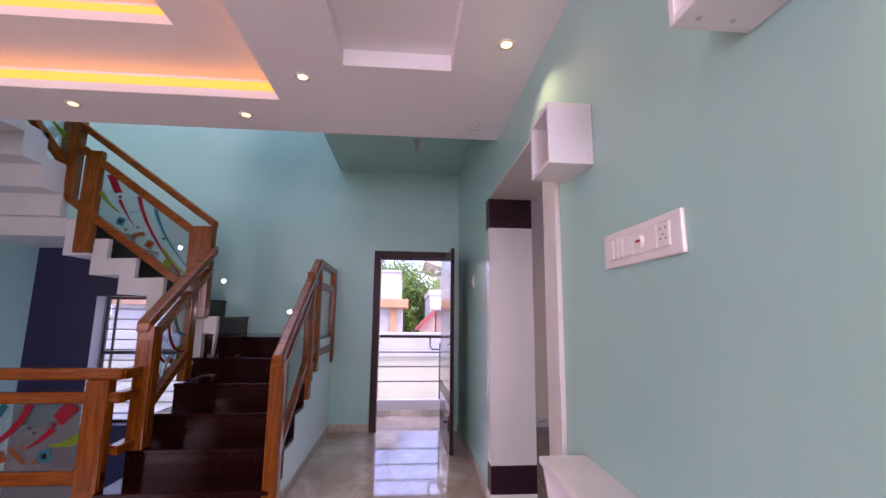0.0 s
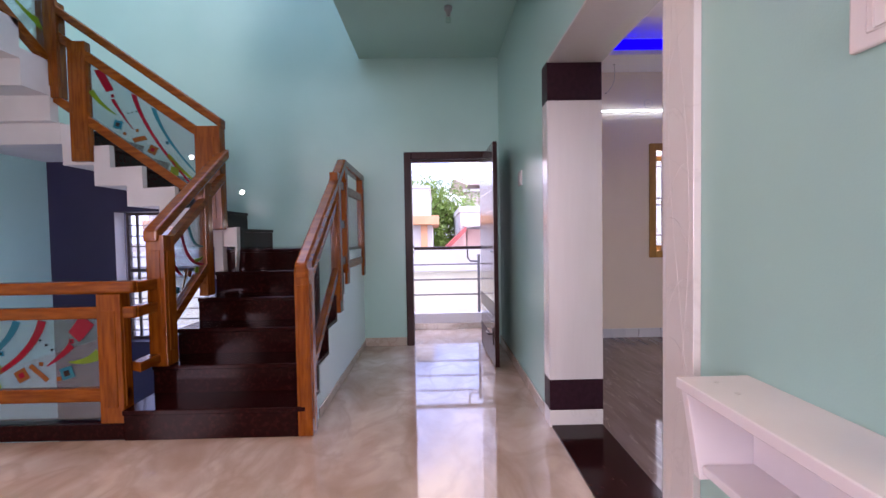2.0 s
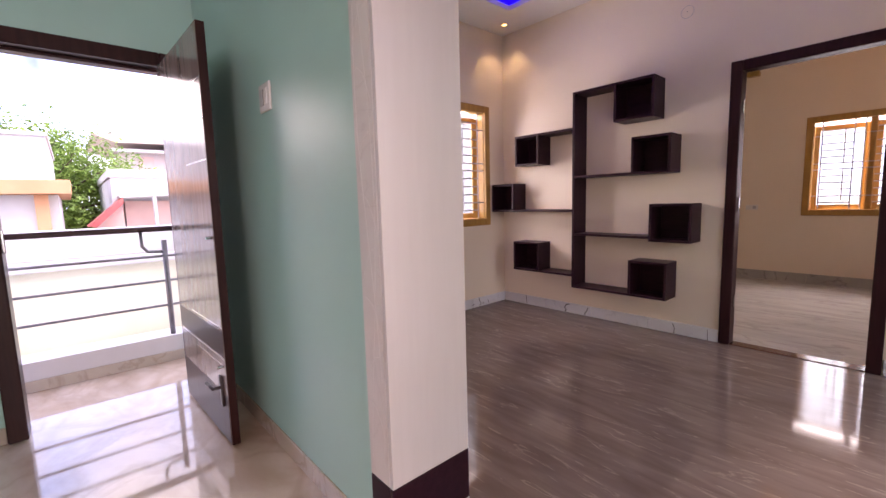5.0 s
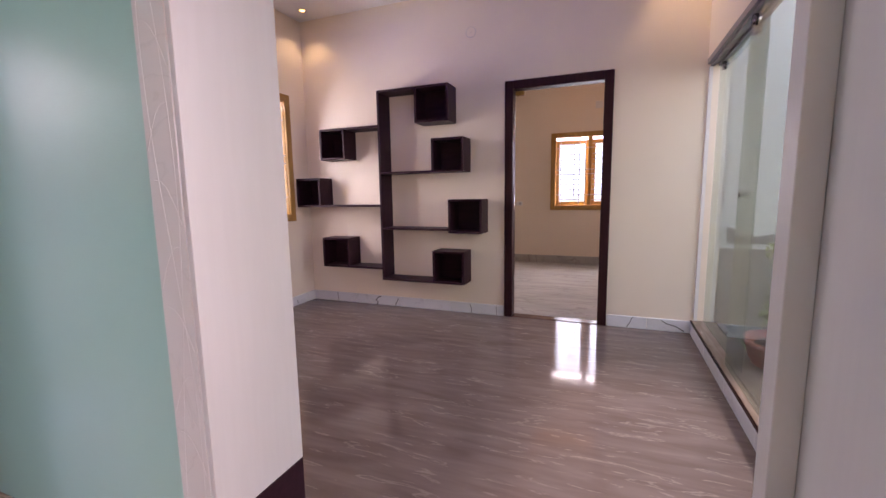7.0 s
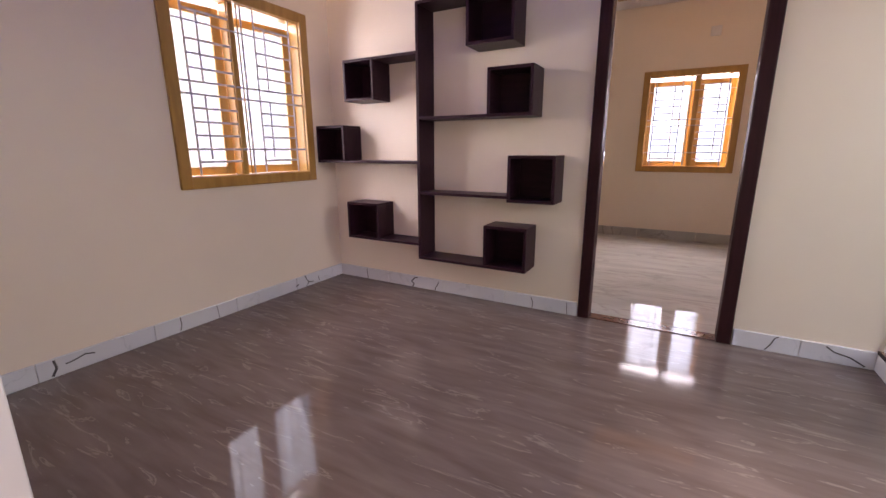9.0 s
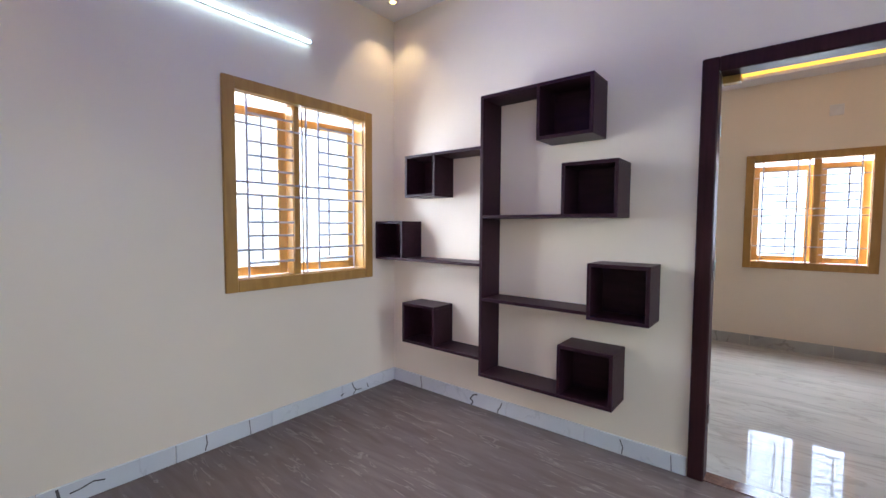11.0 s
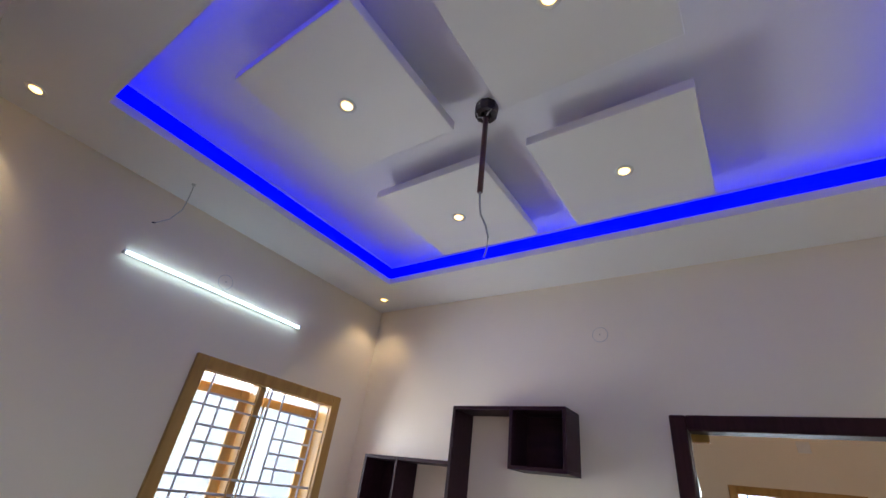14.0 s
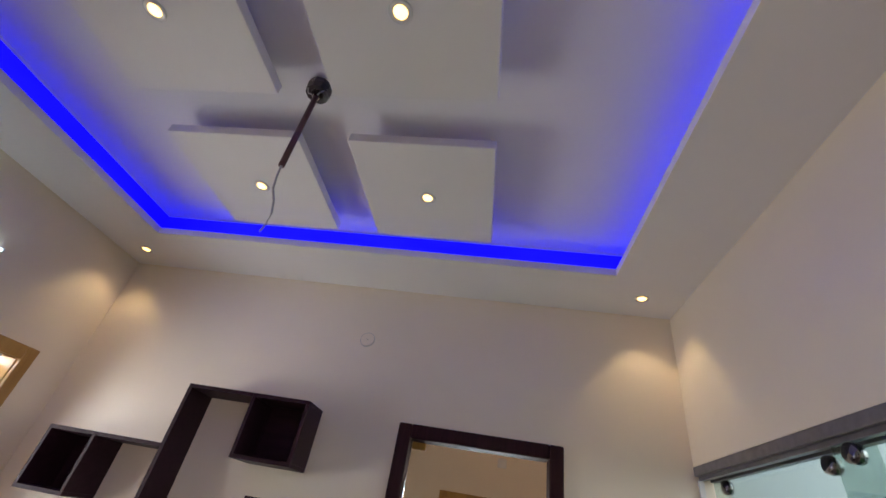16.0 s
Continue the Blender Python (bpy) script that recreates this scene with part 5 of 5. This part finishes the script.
# ---- display shelf ----
sh = thing("display_shelf", (3.78, 4.2, 0.35), "dark espresso wall shelf with staggered cube boxes", "wall shelf")
FX, BX, TH = 3.688, XP - 0.0005, 0.02


def board(y0, y1, z0, z1, parent=sh, nm="board"):
    return part(nm, box(FX, BX, y0, y1, z0, z1, 0.0015), ESPRESSO, parent)


def cubby(y0, y1, z0, z1, floor=True, roof=True):
    c = part("cube_box", box(FX, BX, y0, y0 + TH, z0 + TH, z1 - TH, 0.0015), ESPRESSO, sh, "dark open cube box")
    part("side", box(FX, BX, y1 - TH, y1, z0 + TH, z1 - TH, 0.0015), ESPRESSO, c)
    if floor:
        part("bottom", box(FX, BX, y0, y1, z0, z0 + TH, 0.0015), ESPRESSO, c)
    if roof:
        part("top", box(FX, BX, y0, y1, z1 - TH, z1, 0.0015), ESPRESSO, c)
    part("back", box(BX - 0.008, BX, y0 + TH, y1 - TH, z0 + TH, z1 - TH), ESPRESSO, c)


board(4.380, 4.403, 0.346, 2.157, nm="upright")
board(4.008, 4.403, 2.157, 2.177)       # top board to the first box
cubby(3.666, 4.005, 1.846, 2.177)
board(3.842, 4.379, 1.385, 1.405)
cubby(3.525, 3.842, 1.385, 1.697)
board(3.681, 4.379, 0.838, 0.858)
cubby(3.355, 3.681, 0.816, 1.131)
board(3.848, 4.403, 0.325, 0.345)
cubby(3.528, 3.848, 0.325, 0.641)
board(4.404, 4.793, 1.838, 1.858)
cubby(4.795, 5.091, 1.549, 1.858)
board(4.404, 5.423, 1.065, 1.085)
cubby(5.120, 5.423, 1.065, 1.369, floor=False)
board(4.404, 4.793, 0.432, 0.452)
cubby(4.795, 5.120, 0.432, 0.740)

# ---- glass partition and court ----
gp = thing("glass_partition", (2.5, YG, 0), "frameless sliding glass partition on a granite and marble kerb", "glass partition")
kerb = part("kerb", box(XL, XP - 0.001, YG - 0.22, YG + 0.0, 0.0, 0.092), BROWNSTONE, gp)
cap = part("kerb_top", box(XL, XP - 0.001, YG - 0.225, YG + 0.004, 0.092, 0.112, 0.003), BROWNSTONE, gp, "brown grained stone top")
part("kerb_edge", box(XL, XP - 0.001, YG + 0.0042, YG + 0.0125, 0.0925, 0.111, 0.001), GRANITE, gp, "thin black edge strip")
for k in range(5):
    a = XL + 0.002 + (XP - XL) * k / 5
    part("kerb_tile", box(a, a + (XP - XL) / 5 - 0.004, YG + 0.0002, YG + 0.012, 0.0, 0.0915, 0.002), SKIRT, gp)
trk = part("top_track", box(XL, XP - 0.001, YG - 0.11, YG + 0.002, 2.135, 2.179, 0.002), ALU, gp, "grey aluminium top track")
for y in (YG - 0.085, YG - 0.03):
    part("groove", box(XL, XP - 0.001, y - 0.012, y + 0.012, 2.118, 2.135), ALU, trk)
for x0, x1, y, knob, rollers in ((2.84, 3.895, YG - 0.085, 3.06, (3.775, 3.046)), (1.96, 2.94, YG - 0.03, 2.10, (2.86, 2.10)), (1.09, 2.05, YG - 0.085, 1.2, (1.9, 1.25))):
    pn = part("glass_sheet", box(x0, x1, y - 0.005, y + 0.005, 0.114, 2.118, 0.001), PARTITION, gp, "clear greenish glass sheet")
    pn.visible_shadow = False
    kb = lathe([(0.0, -0.032), (0.012, -0.031), (0.020, -0.026), (0.023, -0.018), (0.018, -0.010), (0.012, -0.007), (0.012, 0.007), (0.018, 0.010), (0.023, 0.018), (0.020, 0.026), (0.012, 0.031), (0.0, 0.032)], (knob, y, 1.155), 18, Matrix.Rotation(radians(90), 4, "X"))
    part("knob", kb, KNOBSTEEL, pn, "round polished steel knob", True)
    for x in rollers:
        part("roller", lathe([(0.0, -0.016), (0.03, -0.016), (0.032, 0.0), (0.03, 0.016), (0.0, 0.016)], (x, y, 2.085), 18, Matrix.Rotation(radians(90), 4, "X")), KNOBSTEEL, pn, "polished steel roller", True)
part("channel", box(XP - 0.014, XP - 0.001, YG - 0.035, YG - 0.01, 0.113, 2.117), PLASTIC, gp)

slab("floor_court", XL, XP, -2.2, YG - 0.22, -0.2, 0.03, TURF, kind="structure", label="green artificial turf in the court", category="floor")
wall("wall_south_court", "y", -2.2, -2.4, XL, XP + 0.1, 0.0, 3.6, [], MURAL_UP, label="pale grey court wall")
mural = thing("wall_mural", (XP, 0, 0.03), "grey landscape mural with bare tree painted on wall", "mural", kind="structure")
part("sky_field", box(XP - 0.006, XP - 0.001, -2.2, YG - 0.161, 0.722, 3.55), MURAL_UP, mural)
part("water_field", box(XP - 0.006, XP - 0.001, -2.2, YG - 0.161, 0.031, 0.720), MURAL_LO, mural)
bm = bmesh.new()
prof = [(-2.2 + 0.19 * k, 0.86 + 0.03 * math.sin(1.7 * k) + 0.02 * math.sin(4.1 * k)) for k in range(20)]
add_prism(bm, prof + [(prof[-1][0], 0.76), (-2.2, 0.76)], "x", XP - 0.009, XP - 0.0065)
part("hill_band", bm, MURAL_DK, mural)
bm = bmesh.new()
rnd = random.Random(5)


def twig(p, ang, ln, w, depth):
    q = (p[0] + math.cos(ang) * ln, p[1] + math.sin(ang) * ln)
    n = (-math.sin(ang) * w, math.cos(ang) * w)
    add_prism(bm, [(p[0] + n[0], p[1] + n[1]), (q[0] + n[0] * 0.6, q[1] + n[1] * 0.6), (q[0] - n[0] * 0.6, q[1] - n[1] * 0.6), (p[0] - n[0], p[1] - n[1])], "x", XP - 0.010 - 0.0002 * depth, XP - 0.0067)
    if depth < 4:
        for s in (-1, 1):
            twig(q, ang + s * rnd.uniform(0.3, 0.75), ln * rnd.uniform(0.6, 0.8), w * 0.62, depth + 1)


twig((1.0, 0.86), 1.75, 0.095, 0.008, 0)
twig((0.45, 0.86), 1.4, 0.05, 0.005, 1)
part("painted_tree", bm, MURAL_DK, mural)

# potted shrub
pot = thing("potted_shrub", (3.05, 1.225, 0.03), "leafy yellow green shrub in a wide terracotta bowl", "potted plant")
PX, PY = 3.05, 1.225
part("bowl", lathe([(0.0, 0.03), (0.13, 0.03), (0.17, 0.06), (0.22, 0.16), (0.232, 0.225), (0.247, 0.23), (0.25, 0.262), (0.232, 0.266), (0.222, 0.23), (0.0, 0.22)], (PX, PY, 0.0), 40), TERRA, pot, "terracotta bowl", True)
part("soil", lathe([(0.0, 0.215), (0.218, 0.222), (0.13, 0.24), (0.0, 0.245)], (PX, PY, 0.0), 24), SOIL, pot)
bm = bmesh.new()
add_tube(bm, [(PX, PY, 0.22), (PX + 0.01, PY, 0.42), (PX - 0.01, PY + 0.01, 0.62), (PX, PY, 0.86)], [0.012, 0.010, 0.007, 0.003])
rnd = random.Random(11)
tips = []
for k in range(26):
    z = rnd.uniform(0.34, 0.84)
    a, ln = rnd.uniform(0, 6.28), rnd.uniform(0.06, 0.17) * (1.15 - 0.75 * (z - 0.34))
    e = (PX + ln * math.cos(a), PY + ln * math.sin(a), z + rnd.uniform(0.02, 0.08))
    add_tube(bm, [(PX, PY, z - 0.02), e], [0.004, 0.002], 5)
    tips.append(e)
part("stem", bm, BARK, pot)


def leaves(points, per, spread, size, rnd, fold=0.25):
    bm = bmesh.new()
    for p in points:
        for _ in range(per):
            c = Vector(p) + Vector((rnd.gauss(0, spread), rnd.gauss(0, spread), rnd.gauss(0, spread)))
            q = Euler((rnd.uniform(-1, 1), rnd.uniform(-1, 1), rnd.uniform(0, 6.28))).to_matrix()
            s = size * rnd.uniform(0.6, 1.3)
            v = [bm.verts.new(c + q @ Vector(o)) for o in ((0, -s, 0), (s * 0.45, 0, s * fold), (0, s, 0), (-s * 0.45, 0, s * fold))]
            bm.faces.new((v[0], v[1], v[2]))
            bm.faces.new((v[0], v[2], v[3]))
    return bm


part("foliage", leaves(tips, 26, 0.035, 0.028, rnd), [LEAF_Y], pot, "yellow green leaves")

# ---- balcony and outdoors ----
slab("balcony_floor", -2.2, 2.4, YN + 0.26, 6.55, -0.2, -0.004, HALLFLOOR, label="beige marble balcony floor", category="floor")
bk = thing("balcony_kerb", (0.2, 6.12, 0), "white balcony kerb with beige skirting", "kerb", kind="structure")
part("kerb", box(-2.2, 2.4, 6.08, 6.22, -0.004, 0.20, 0.004), WHITE, bk)
part("skirting", box(-2.2, 2.4, 6.066, 6.079, -0.003, 0.075, 0.002), SKIRT_H, bk)
rl = thing("balcony_railing", (0.2, 6.13, 0.2), "steel pipe balcony railing with dark top rail", "railing")
part("top_rail", box(-2.2, 2.4, 6.10, 6.165, 1.03, 1.07, 0.01, 2), DARKWOOD, rl)
for z in (0.835, 0.638, 0.44):
    part("pipe", tube([(-2.2, 6.13, z), (2.4, 6.13, z)], 0.010, 10), PIPE, rl, smooth=True)
for x in (-1.1, 0.60, 2.0):
    part("post", tube([(x, 6.13, 0.12), (x, 6.13, 0.96)], 0.019, 12), PIPE, rl, smooth=True)
    part("hook", tube([(x - 0.01, 6.13, 0.87), (x - 0.11, 6.13, 0.875), (x - 0.145, 6.13, 0.92), (x - 0.145, 6.13, 1.03)], 0.012, 8), PIPE, rl, smooth=True)

tagged(part("ground", box(-400, 400, 5.8, 900, -3.3, -3.2), EARTH), "dusty open ground between the houses", "ground", kind="structure")
par = thing("neighbour_terrace", (0, 9.2, -3.2), "white and cream terrace wall of a neighbour house", "building")
part("wall", box(-6, 6, 9.0, 9.2, -3.2, 0.50), LEMON, par)
part("band", box(-6, 6, 8.94, 9.22, 0.50, 0.62, 0.01), OFFWHITE, par)
part("parapet", box(-6, 6, 9.03, 9.2, 0.62, 0.98, 0.01), OFFWHITE, par)
part("base", box(-6, 6, 8.6, 8.999, -3.2, -0.45, 0.01), OFFWHITE, par)

ha = thing("neighbour_house", (-3.0, 15, -3.2), "white flat roofed house with peach bands", "building", "neighbour houses")
part("wall", box(-9, -0.08, 14.0, 20, -3.2, 1.55), OFFWHITE, ha)
part("band", box(-9, 0.14, 13.7, 20.2, 1.56, 1.84, 0.01), PEACH, ha, "peach roof band")
part("roof_room", box(-9, -0.16, 14.0, 19.5, 1.84, 2.72), OFFWHITE, ha)
part("roof_edge", box(-9, -0.12, 13.96, 19.5, 2.72, 2.80, 0.01), OFFWHITE, ha)
for x in (-0.44, -2.2):
    part("pilaster", box(x, x + 0.21, 13.9, 13.999, -3.2, 1.555), PEACH, ha)
hb2 = thing("neighbour_house", (3.5, 19, -3.2), "white house with red sloped awning and pipe", "building", "neighbour houses")
part("wall", box(1.05, 8, 18.0, 25, -3.2, 2.15), OFFWHITE, hb2)
part("parapet", box(1.0, 8, 17.95, 25, 2.15, 2.40, 0.02), OFFWHITE, hb2)
part("lower_wall", box(1.30, 4.0, 17.6, 17.949, -3.2, 1.45), PINKWALL, hb2)
part("awning", prism([(1.15, 1.6), (4.2, 1.75), (4.2, 1.68), (1.15, 1.53)], "y", 17.0, 17.95), OFFWHITE, hb2)
part("gable_roof", prism([(0.40, 0.78), (1.22, 1.55), (1.22, 1.38), (0.58, 0.74)], "y", 16.9, 18.0), REDROOF, hb2, "red sloped roof edge")
part("gable_wall", prism([(0.60, 0.75), (1.22, 1.36), (1.22, 0.6), (0.60, 0.6)], "y", 17.2, 17.9), PINKWALL, hb2)
part("pipe", tube([(1.95, 16.95, -1.0), (1.95, 16.95, 1.6)], 0.05, 8), OFFWHITE, hb2)
hc = thing("neighbour_house", (5, 44, -3.2), "distant pale apartment house with long roof bands", "building", "neighbour houses")
part("wall", box(3.2, 22, 40, 50, -3.2, 5.2), BLUSH, hc)
part("roof_slab", prism([(1.6, 6.25), (3.0, 6.5), (22, 6.75), (22, 6.2), (2.9, 5.75)], "y", 38.6, 50), BLUSH, hc)
part("balcony", box(3.0, 22, 39.0, 39.999, 3.0, 4.0), OFFWHITE, hc)
for x in (4.2, 7.0, 9.8, 12.6):
    part("window", box(x, x + 0.9, 39.9, 39.999, 4.0, 5.0), PINKWALL, hc)
part("roof_edge", box(2.6, 22, 38.9, 39.999, 5.2, 5.4), OFFWHITE, hc)

tree = thing("tree", (-1.6, 25, -3.2), "broad green street tree with dense uneven crown", "tree")
rnd = random.Random(21)
bm = bmesh.new()
add_tube(bm, [(-1.6, 25, -3.2), (-1.5, 25, -1.0), (-1.7, 25, 0.6)], [0.36, 0.30, 0.24], 10)
tips = []
for k in range(190):
    a, z = rnd.uniform(0, 6.28), rnd.uniform(-1.2, 4.2)
    reach = 5.0 * math.sqrt(max(0.04, 1 - ((z - 0.9) / 3.6) ** 2)) * rnd.uniform(0.4, 1.0)
    e = (-1.6 + reach * math.cos(a), 25 + 0.7 * reach * math.sin(a), z)
    m = (-1.65 + 0.5 * reach * math.cos(a), 25 + 0.35 * reach * math.sin(a), 0.5 + 0.55 * (z - 0.5))
    add_tube(bm, [(-1.7, 25, 0.3), m, e], [0.1, 0.05, 0.02], 5)
    tips += [e, tuple(0.6 * Vector(e) + 0.4 * Vector(m))]
part("trunk", bm, BARK, tree)
part("crown", leaves(tips, 110, 0.38, 0.10, rnd), LEAF, tree, "dense green leaves")

nb = thing("neighbour_wall", (3, 8.6, -3.2), "pale neighbour wall close outside the window", "building")
part("wall", box(2.0, 7.0, 7.4, 7.6, -3.2, 4.5), OFFWHITE, nb)
